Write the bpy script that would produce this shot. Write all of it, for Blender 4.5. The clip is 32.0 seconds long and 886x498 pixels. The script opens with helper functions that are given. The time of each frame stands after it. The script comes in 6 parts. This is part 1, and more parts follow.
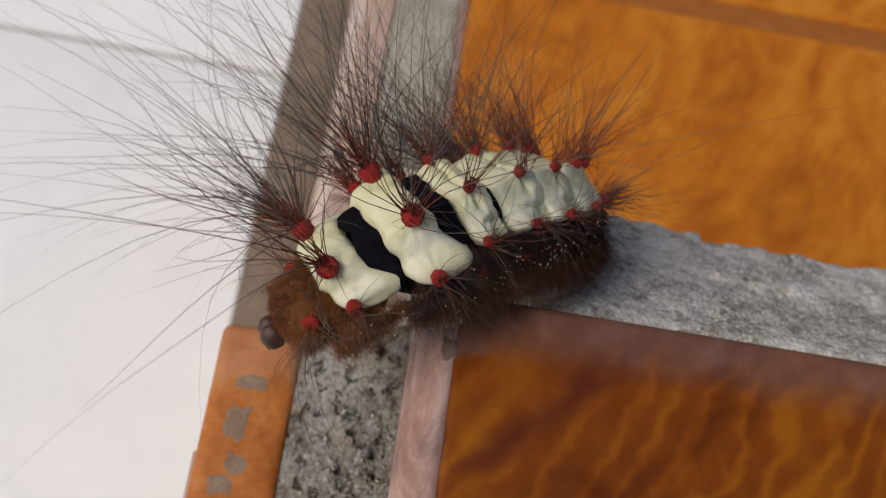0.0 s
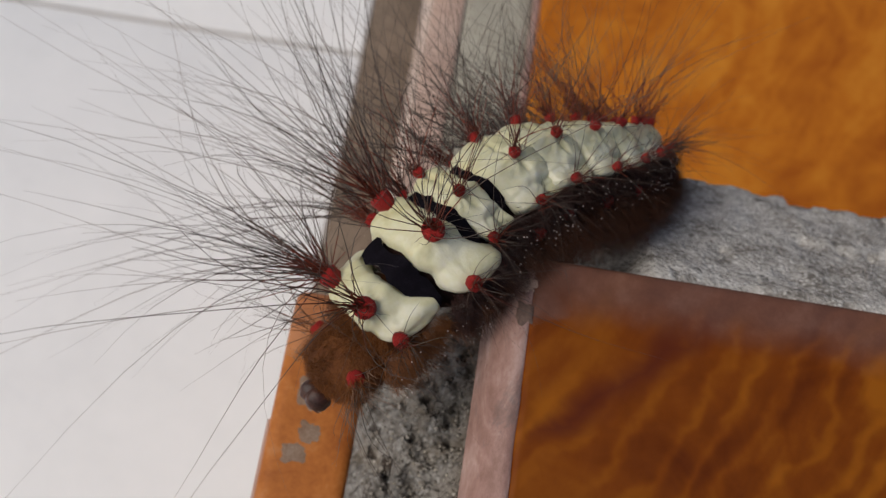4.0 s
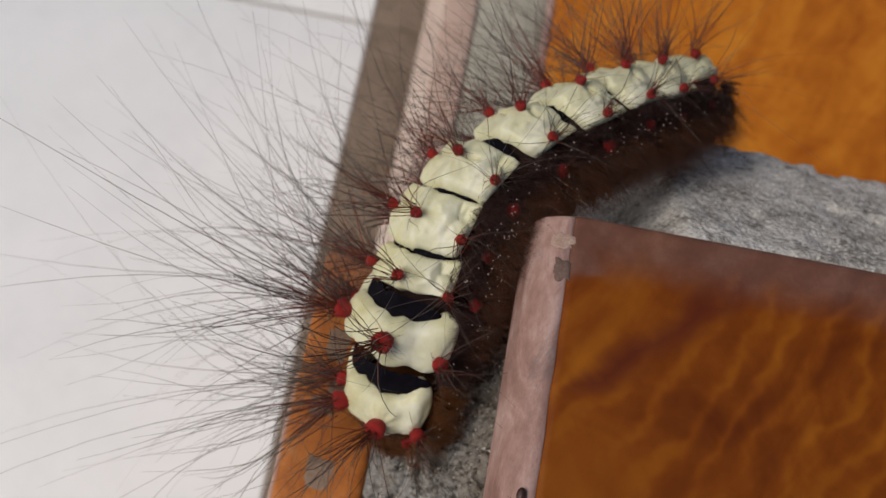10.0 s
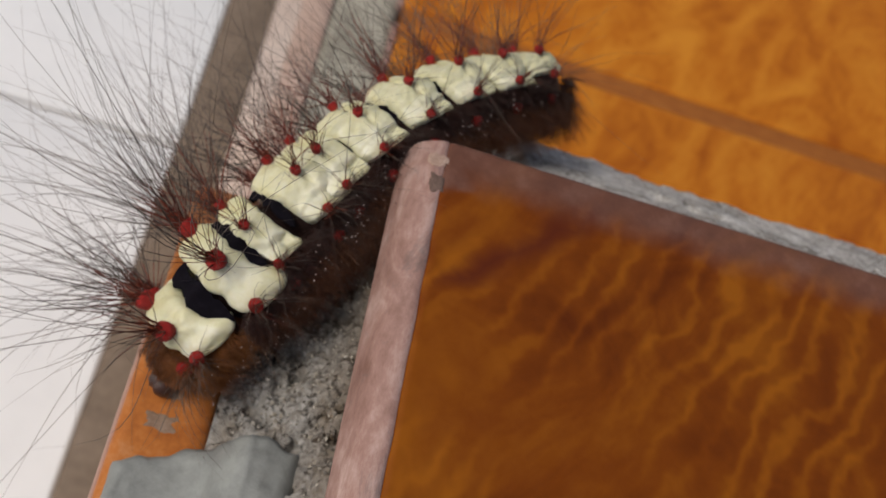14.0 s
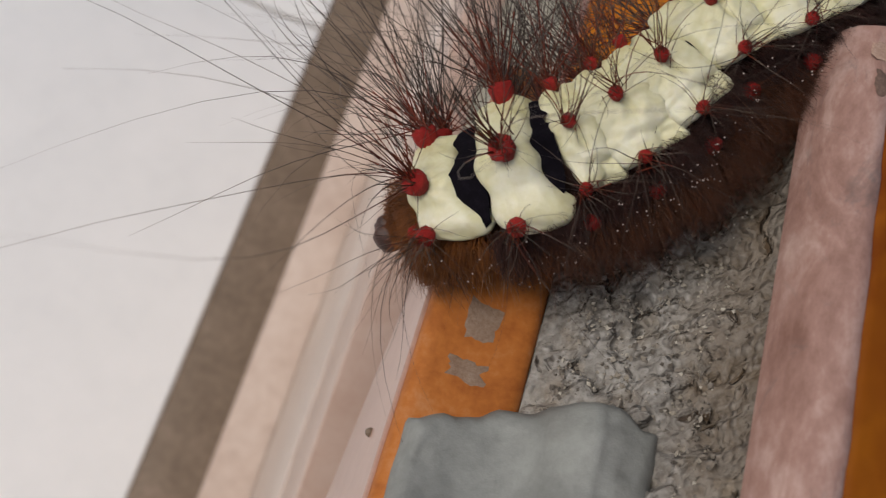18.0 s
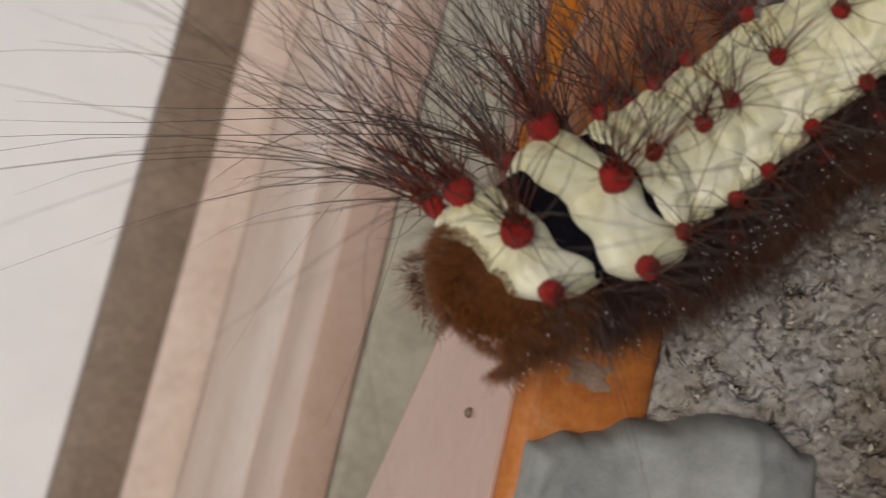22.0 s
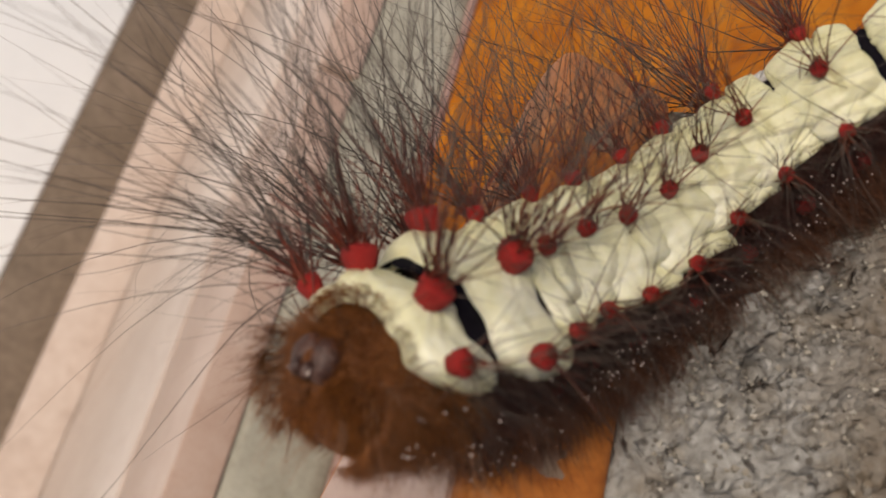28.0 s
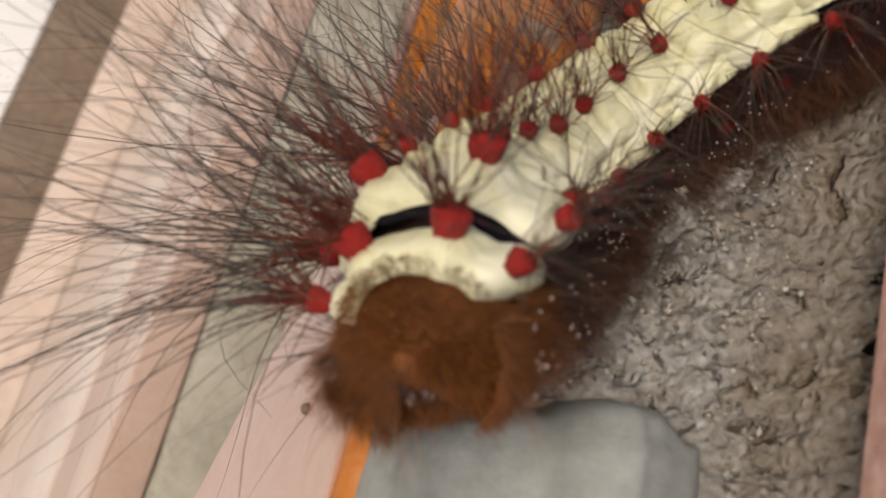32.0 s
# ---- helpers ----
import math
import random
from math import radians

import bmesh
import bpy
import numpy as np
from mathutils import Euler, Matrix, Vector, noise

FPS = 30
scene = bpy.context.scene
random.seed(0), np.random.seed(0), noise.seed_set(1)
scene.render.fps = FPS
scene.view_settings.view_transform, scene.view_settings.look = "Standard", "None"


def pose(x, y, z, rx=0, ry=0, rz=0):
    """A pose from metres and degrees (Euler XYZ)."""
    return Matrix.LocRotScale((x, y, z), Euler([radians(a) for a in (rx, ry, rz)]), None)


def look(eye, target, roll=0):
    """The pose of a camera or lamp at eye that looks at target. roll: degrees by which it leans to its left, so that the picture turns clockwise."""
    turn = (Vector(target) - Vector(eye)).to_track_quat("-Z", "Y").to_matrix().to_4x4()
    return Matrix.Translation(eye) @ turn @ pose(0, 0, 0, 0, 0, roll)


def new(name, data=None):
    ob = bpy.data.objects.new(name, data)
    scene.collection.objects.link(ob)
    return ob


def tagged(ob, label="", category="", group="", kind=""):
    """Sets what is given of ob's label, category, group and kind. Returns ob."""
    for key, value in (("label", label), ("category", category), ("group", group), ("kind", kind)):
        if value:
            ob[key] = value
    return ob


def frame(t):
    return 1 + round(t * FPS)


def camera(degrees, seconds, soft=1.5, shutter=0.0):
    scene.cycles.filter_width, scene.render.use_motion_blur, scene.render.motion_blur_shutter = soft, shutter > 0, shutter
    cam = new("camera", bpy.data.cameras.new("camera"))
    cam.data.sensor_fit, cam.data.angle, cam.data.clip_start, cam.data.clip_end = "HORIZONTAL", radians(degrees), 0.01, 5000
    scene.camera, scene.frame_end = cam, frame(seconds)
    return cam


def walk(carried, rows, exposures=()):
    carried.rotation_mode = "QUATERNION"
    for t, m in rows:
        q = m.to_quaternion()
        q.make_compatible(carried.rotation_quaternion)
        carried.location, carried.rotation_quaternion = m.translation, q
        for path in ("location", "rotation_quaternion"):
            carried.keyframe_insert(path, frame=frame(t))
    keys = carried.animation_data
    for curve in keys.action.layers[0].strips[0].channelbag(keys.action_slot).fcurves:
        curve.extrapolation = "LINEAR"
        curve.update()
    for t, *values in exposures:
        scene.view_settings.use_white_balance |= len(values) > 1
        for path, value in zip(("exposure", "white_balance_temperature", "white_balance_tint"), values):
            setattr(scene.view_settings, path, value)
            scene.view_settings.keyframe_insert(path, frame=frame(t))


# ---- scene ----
# All places below are given in millimetres and turned into metres by MM.
MM = 0.001
cam = camera(42.0, 32.0, 1.1, 0.3)
PATH = [
    (0, pose(-0.00928, -0.04471, 0.10672, 23.94, -7.11, 7.39)),
    (0.5, pose(-0.00799, -0.04539, 0.10687, 24.07, -5.35, 7.99)),
    (1, pose(-0.00802, -0.04537, 0.10683, 24.30, -4.78, 8.11)),
    (1.5, pose(-0.00758, -0.04507, 0.10591, 24.28, -3.70, 8.41)),
    (2, pose(-0.00621, -0.04427, 0.10390, 23.98, -3.14, 8.46)),
    (2.5, pose(-0.00664, -0.04449, 0.10401, 23.33, -2.70, 8.63)),
    (3, pose(-0.00598, -0.04388, 0.10380, 23.15, -2.74, 8.57)),
    (3.5, pose(-0.00724, -0.04445, 0.10350, 23.01, -3.28, 8.47)),
    (5.5, pose(-0.01207, -0.04717, 0.10192, 20.41, -3.49, 9.65)),
    (6, pose(-0.01400, -0.04848, 0.09893, 17.95, -4.13, 9.94)),
    (6.5, pose(-0.01373, -0.04931, 0.09872, 18.45, -4.38, 9.89)),
    (7, pose(-0.01269, -0.04922, 0.09989, 20.06, -4.37, 9.85)),
    (7.5, pose(-0.01164, -0.05080, 0.09958, 21.57, -3.53, 9.96)),
    (8, pose(-0.01295, -0.04807, 0.10148, 20.20, -3.80, 10.05)),
    (8.5, pose(-0.01281, -0.04798, 0.10167, 20.41, -4.27, 10.06)),
    (9, pose(-0.01086, -0.04822, 0.10301, 21.06, -3.26, 10.26)),
    (9.5, pose(-0.01228, -0.04810, 0.10184, 21.11, -4.23, 9.95)),
    (10, pose(-0.01200, -0.04774, 0.10258, 21.60, -4.09, 9.90)),
    (10.5, pose(-0.01216, -0.04757, 0.10286, 21.24, -4.14, 9.97)),
    (11, pose(-0.01179, -0.04837, 0.10307, 21.08, -3.80, 10.00)),
    (11.5, pose(-0.01158, -0.04833, 0.10165, 20.74, -4.20, 10.02)),
    (12, pose(-0.00985, -0.05585, 0.09913, 21.57, -5.29, 11.10)),
    (12.5, pose(-0.00736, -0.06430, 0.10249, 19.64, -5.70, 11.65)),
    (13, pose(-0.01041, -0.07398, 0.09917, 25.96, -9.44, 11.16)),
    (13.5, pose(-0.01451, -0.08017, 0.09710, 31.89, -15.57, 9.04)),
    (15.5, pose(-0.02482, -0.06589, 0.09450, 25.12, -17.03, 12.35)),
    (16, pose(-0.03160, -0.06792, 0.08757, 25.02, -14.99, 13.81)),
    (16.5, pose(-0.03324, -0.07219, 0.07868, 24.42, -14.70, 14.62)),
    (17, pose(-0.03788, -0.07126, 0.07210, 24.56, -13.90, 15.16)),
    (17.5, pose(-0.03788, -0.06640, 0.06971, 25.11, -13.89, 15.63)),
    (18, pose(-0.03605, -0.06578, 0.06363, 24.37, -14.47, 16.05)),
    (18.5, pose(-0.03300, -0.06209, 0.06596, 24.68, -13.46, 15.98)),
    (19, pose(-0.03370, -0.06142, 0.06709, 24.67, -12.57, 16.52)),
    (19.5, pose(-0.03192, -0.06111, 0.06601, 25.97, -11.98, 16.56)),
    (20, pose(-0.03239, -0.06107, 0.06699, 25.82, -13.16, 16.27)),
    (20.5, pose(-0.03216, -0.06169, 0.06801, 25.91, -12.88, 16.46)),
    (21, pose(-0.03416, -0.06075, 0.06825, 24.15, -12.58, 16.05)),
    (21.5, pose(-0.04830, -0.04839, 0.05813, 15.76, -10.07, 15.49)),
    (22, pose(-0.05096, -0.03686, 0.05345, 5.96, -14.64, 13.50)),
    (22.5, pose(-0.05539, -0.04366, 0.04116, 11.14, -20.98, 13.11)),
    (23, pose(-0.05488, -0.04661, 0.03820, 14.35, -19.82, 13.25)),
    (23.5, pose(-0.05228, -0.04931, 0.03647, 15.48, -21.17, 10.11)),
    (24, pose(-0.05271, -0.04579, 0.03755, 13.61, -21.12, 13.43)),
    (24.5, pose(-0.05311, -0.04591, 0.03731, 14.56, -21.40, 13.79)),
    (25, pose(-0.05308, -0.04502, 0.03706, 13.58, -21.98, 14.28)),
    (25.5, pose(-0.05336, -0.04279, 0.03660, 15.38, -22.14, 13.50)),
    (27.5, pose(-0.05128, -0.05293, 0.03863, 22.10, -25.04, 14.35)),
    (28, pose(-0.05115, -0.05534, 0.03711, 23.64, -25.48, 14.62)),
    (28.5, pose(-0.05951, -0.05269, 0.03063, 21.90, -31.71, 13.15)),
    (29, pose(-0.04939, -0.05387, 0.03991, 20.96, -22.97, 14.53)),
    (29.5, pose(-0.05222, -0.05318, 0.03831, 20.76, -24.63, 14.40)),
    (30, pose(-0.04850, -0.05326, 0.04088, 18.09, -22.79, 15.68)),
    (30.5, pose(-0.04833, -0.05190, 0.03894, 16.40, -24.03, 15.64)),
    (31, pose(-0.04777, -0.05254, 0.04083, 16.30, -24.15, 16.14)),
    (31.5, pose(-0.04776, -0.05234, 0.03967, 15.87, -25.09, 16.06)),
    (32, pose(-0.04702, -0.05229, 0.04049, 16.22, -25.43, 15.75)),
]
cam.data.dof.use_dof = True
cam.data.dof.focus_distance = 0.096
cam.data.dof.aperture_fstop = 56.0
EXPOSURES = [(0.0, -0.28, 6500, 10), (3.0, -0.45, 6450, 10), (12.5, -0.36, 6500, 10), (15.7, -0.2, 6550, 10), (17.0, -0.4, 6500, 10), (21.0, -0.48, 6500, 10), (22.1, -0.58, 6700, 10), (23.0, -0.19, 7050, 11), (29.0, -0.1, 7000, 11), (32.0, 0.06, 7000, 11)]
walk(cam, PATH, EXPOSURES)

# ---- light: soft daylight of a covered terrace ----
world = bpy.data.worlds.new("daylight")
scene.world = world
world.use_nodes = True
_wn = world.node_tree.nodes
_sky = _wn.new("ShaderNodeTexSky")
_sky.sky_type = 'NISHITA'
_sky.sun_disc = False
SUN_ELEV, SUN_AZ = 54.0, 248.0
_sky.sun_elevation = radians(SUN_ELEV)
_sky.sun_rotation = radians(SUN_AZ)
_sky.dust_density = 4.0
_sky.ozone_density = 1.0
_sky.air_density = 1.0
_wn["Background"].inputs["Strength"].default_value = 0.092
world.node_tree.links.new(_sky.outputs["Color"], _wn["Background"].inputs["Color"])
sun = new("sun", bpy.data.lights.new("sun", "SUN"))
sun.data.energy = 2.3
sun.data.angle = radians(28)
sun.data.color = (1.0, 0.93, 0.84)
_e, _a = radians(SUN_ELEV), radians(SUN_AZ)
_from = Vector((math.cos(_e) * math.sin(_a), math.cos(_e) * math.cos(_a), math.sin(_e)))
sun.matrix_world = look(_from * 5.0, (0, 0, 0))

# ---- materials ----
def material(name, rough=0.6, metal=0.0, spec=0.5):
    m = bpy.data.materials.new(name)
    m.use_nodes = True
    n, l = m.node_tree.nodes, m.node_tree.links
    b = n["Principled BSDF"]
    b.inputs["Roughness"].default_value = rough
    b.inputs["Metallic"].default_value = metal
    b.inputs["Specular IOR Level"].default_value = spec
    return m, n, l, b


def coords(n, l, scale=(1, 1, 1), turn=(0, 0, 0), which="Object"):
    tc, mp = n.new("ShaderNodeTexCoord"), n.new("ShaderNodeMapping")
    mp.inputs["Scale"].default_value = scale
    mp.inputs["Rotation"].default_value = turn
    l.new(tc.outputs[which], mp.inputs["Vector"])
    return mp.outputs["Vector"]


def noise_tex(n, l, vec, scale, detail=4.0, rough=0.55, distort=0.0):
    t = n.new("ShaderNodeTexNoise")
    t.inputs["Scale"].default_value = scale
    t.inputs["Detail"].default_value = detail
    t.inputs["Roughness"].default_value = rough
    t.inputs["Distortion"].default_value = distort
    l.new(vec, t.inputs["Vector"])
    return t.outputs["Fac"]


def ramp(n, l, fac, stops, mode="LINEAR"):
    r = n.new("ShaderNodeValToRGB")
    r.color_ramp.interpolation = mode
    e = r.color_ramp.elements
    while len(e) < len(stops):
        e.new(0.5)
    for k, (p, c) in zip(e, stops):
        k.position = p
        k.color = (*c, 1) if len(c) == 3 else c
    l.new(fac, r.inputs["Fac"])
    return r.outputs["Color"]


def mix(n, l, fac, a, b, kind="MIX"):
    x = n.new("ShaderNodeMix")
    x.data_type, x.blend_type = "RGBA", kind
    for value, key in ((fac, 0), (a, 6), (b, 7)):
        if isinstance(value, bpy.types.NodeSocket):
            l.new(value, x.inputs[key])
        elif isinstance(value, tuple):
            x.inputs[key].default_value = (*value, 1)
        else:
            x.inputs[key].default_value = value
    return x.outputs[2]


def calc(n, l, op, a, b=0.0, c=0.0, clamp=False):
    x = n.new("ShaderNodeMath")
    x.operation, x.use_clamp = op, clamp
    for value, key in ((a, 0), (b, 1), (c, 2)):
        if isinstance(value, bpy.types.NodeSocket):
            l.new(value, x.inputs[key])
        else:
            x.inputs[key].default_value = value
    return x.outputs[0]


def bump(n, l, b, height, strength, distance):
    x = n.new("ShaderNodeBump")
    x.inputs["Strength"].default_value = strength
    x.inputs["Distance"].default_value = distance
    l.new(height, x.inputs["Height"])
    l.new(x.outputs["Normal"], b.inputs["Normal"])


def wood_tile_material(name, dark, mid, light, seed, edge=None, figured=0.13):
    """Glazed floor tile printed with a soft wood figure in blotches; edge: glaze worn off near the rim."""
    m, n, l, b = material(name, 0.42, 0.0, 0.16)
    v = coords(n, l, (1, 1, 1), (0, 0, radians(-62)))
    off = n.new("ShaderNodeVectorMath")
    off.operation = "ADD"
    off.inputs[1].default_value = (seed, seed * 0.7, 0)
    l.new(v, off.inputs[0])
    v = off.outputs[0]
    w = n.new("ShaderNodeTexWave")
    w.wave_type, w.bands_direction, w.wave_profile = "BANDS", "Y", "SIN"
    w.inputs["Scale"].default_value = 92.0
    w.inputs["Distortion"].default_value = 10.0
    w.inputs["Detail"].default_value = 3.0
    w.inputs["Detail Scale"].default_value = 0.9
    w.inputs["Detail Roughness"].default_value = 0.6
    l.new(v, w.inputs["Vector"])
    stretch = n.new("ShaderNodeMapping")
    stretch.inputs["Scale"].default_value = (0.45, 1.0, 1.0)
    l.new(v, stretch.inputs["Vector"])
    big = noise_tex(n, l, stretch.outputs[0], 48.0, 4.0, 0.55, 1.6)
    patchy = noise_tex(n, l, v, 75.0, 3.0, 0.6, 1.2)
    where = ramp(n, l, noise_tex(n, l, v, 38.0, 2.0, 0.5), [(0.42, (0, 0, 0)), (0.56, (1, 1, 1))])
    fine = noise_tex(n, l, v, 640.0, 4.0, 0.7, 0.7)
    lines = calc(n, l, "SUBTRACT", calc(n, l, "POWER", w.outputs["Fac"], 2.2), 0.3)
    figure = calc(n, l, "MULTIPLY", lines, calc(n, l, "MULTIPLY", where, figured))
    tone = calc(n, l, "ADD", calc(n, l, "MULTIPLY", big, 0.65), calc(n, l, "MULTIPLY", patchy, 0.35))
    tone = calc(n, l, "ADD", calc(n, l, "ADD", tone, figure), calc(n, l, "MULTIPLY", calc(n, l, "SUBTRACT", fine, 0.5), 0.09))
    col = ramp(n, l, tone, [(0.33, dark), (0.50, mid), (0.68, light)])
    if edge:
        # one dark plum streak of the printed figure, slanting across the tile's corner
        tc, sep = n.new("ShaderNodeTexCoord"), n.new("ShaderNodeSeparateXYZ")
        l.new(tc.outputs["Object"], sep.inputs[0])
        sx = calc(n, l, "SUBTRACT", sep.outputs[0], 0.0026)
        sy = calc(n, l, "ADD", sep.outputs[1], 0.0181)
        along = calc(n, l, "ADD", calc(n, l, "MULTIPLY", sx, 0.743), calc(n, l, "MULTIPLY", sy, 0.669))
        across = calc(n, l, "ADD", calc(n, l, "MULTIPLY", sx, -0.669), calc(n, l, "MULTIPLY", sy, 0.743))
        across = calc(n, l, "ADD", across, calc(n, l, "MULTIPLY", calc(n, l, "SUBTRACT", patchy, 0.5), 0.006))
        far = calc(n, l, "ADD", calc(n, l, "ABSOLUTE", across), calc(n, l, "MULTIPLY", calc(n, l, "MAXIMUM", calc(n, l, "SUBTRACT", calc(n, l, "ABSOLUTE", calc(n, l, "SUBTRACT", along, 0.011)), 0.009), 0.0), 0.5))
        streak = calc(n, l, "SUBTRACT", 1.0, calc(n, l, "MULTIPLY", far, 480.0), clamp=True)
        col = mix(n, l, calc(n, l, "MULTIPLY", streak, 0.75), col, (0.075, 0.012, 0.006))
        # distance to the worn rim at x = 0 and y = 0 of the tile's own space
        tc, sep = n.new("ShaderNodeTexCoord"), n.new("ShaderNodeSeparateXYZ")
        l.new(tc.outputs["Object"], sep.inputs[0])
        wob = calc(n, l, "MULTIPLY", calc(n, l, "SUBTRACT", noise_tex(n, l, v, 210.0, 3.0), 0.5), 0.004)
        dy = calc(n, l, "ADD", calc(n, l, "MULTIPLY", sep.outputs[1], -1.0), wob)
        dx = calc(n, l, "ADD", sep.outputs[0], wob)
        dx = calc(n, l, "ADD", dx, calc(n, l, "MULTIPLY", calc(n, l, "MAXIMUM", calc(n, l, "SUBTRACT", dy, 0.005), 0.0), 1.6))
        near = calc(n, l, "MINIMUM", calc(n, l, "MULTIPLY", dx, 1.3), dy)
        worn = n.new("ShaderNodeMapRange")
        worn.interpolation_type = "SMOOTHSTEP"
        worn.inputs["From Min"].default_value = 0.0022
        worn.inputs["From Max"].default_value = 0.0072
        worn.inputs["To Min"].default_value = 1.0
        worn.inputs["To Max"].default_value = 0.0
        l.new(near, worn.inputs["Value"])
        stain = ramp(n, l, noise_tex(n, l, v, 330.0, 5.0, 0.65), [(0.28, (0.095, 0.05, 0.038)), (0.5, edge), (0.75, (0.19, 0.105, 0.08))])
        col = mix(n, l, calc(n, l, "MULTIPLY", worn.outputs[0], 0.82), col, stain)
    l.new(col, b.inputs["Base Color"])
    l.new(ramp(n, l, fine, [(0.3, (0.34,) * 3), (0.7, (0.52,) * 3)]), b.inputs["Roughness"])
    bump(n, l, b, big, 0.12, 0.0006)
    return m


def speckled_material(name, dark, mid, light, scale, rough, relief, relief_mm, wear=0.5, spec=0.4):
    """Stone, mortar, clay or paint with stains and a grain."""
    m, n, l, b = material(name, rough, 0.0, spec)
    v = coords(n, l)
    big = noise_tex(n, l, v, scale, 5.0, 0.62, 0.4)
    small = noise_tex(n, l, v, scale * 7.0, 4.0, 0.7)
    tone = calc(n, l, "ADD", calc(n, l, "MULTIPLY", big, wear), calc(n, l, "MULTIPLY", small, 1.0 - wear))
    l.new(ramp(n, l, tone, [(0.34, dark), (0.5, mid), (0.66, light)]), b.inputs["Base Color"])
    if relief > 0:
        bump(n, l, b, calc(n, l, "ADD", calc(n, l, "MULTIPLY", big, 0.5), small), relief, relief_mm * MM)
    return m


M_TREAD = wood_tile_material("glazed_wood_print", (0.082, 0.0145, 0.0010), (0.165, 0.039, 0.0018), (0.27, 0.083, 0.0040), 0.30, (0.135, 0.066, 0.049))
M_TREAD_LOW = wood_tile_material("glazed_wood_print_pale", (0.31, 0.080, 0.0065), (0.45, 0.142, 0.011), (0.57, 0.22, 0.022), 1.7, None, 0.04)


def edge_material():
    """Worn pink tile rim: bare clay, paler scuffs and dark rubbed-in dirt."""
    m, n, l, b = material("pink_tile_edge", 0.6)
    v = coords(n, l, (1.0, 0.5, 1.0))
    big = noise_tex(n, l, v, 170.0, 5.0, 0.65, 0.8)
    small = noise_tex(n, l, v, 900.0, 5.0, 0.7)
    dirt = noise_tex(n, l, v, 120.0, 6.0, 0.75, 1.0)
    tone = calc(n, l, "ADD", calc(n, l, "MULTIPLY", big, 0.6), calc(n, l, "MULTIPLY", small, 0.4))
    col = ramp(n, l, tone, [(0.34, (0.21, 0.11, 0.085)), (0.5, (0.34, 0.20, 0.165)), (0.66, (0.52, 0.37, 0.325))])
    l.new(mix(n, l, ramp(n, l, dirt, [(0.54, (0, 0, 0)), (0.68, (0.8,) * 3)]), col, (0.13, 0.105, 0.10)), b.inputs["Base Color"])
    bump(n, l, b, tone, 0.6, 0.0004)
    return m


M_EDGE = edge_material()
M_PINK = speckled_material("pink_side_tile", (0.40, 0.245, 0.19), (0.45, 0.285, 0.225), (0.50, 0.335, 0.27), 90.0, 0.28, 0.05, 0.1, 0.6, 0.6)


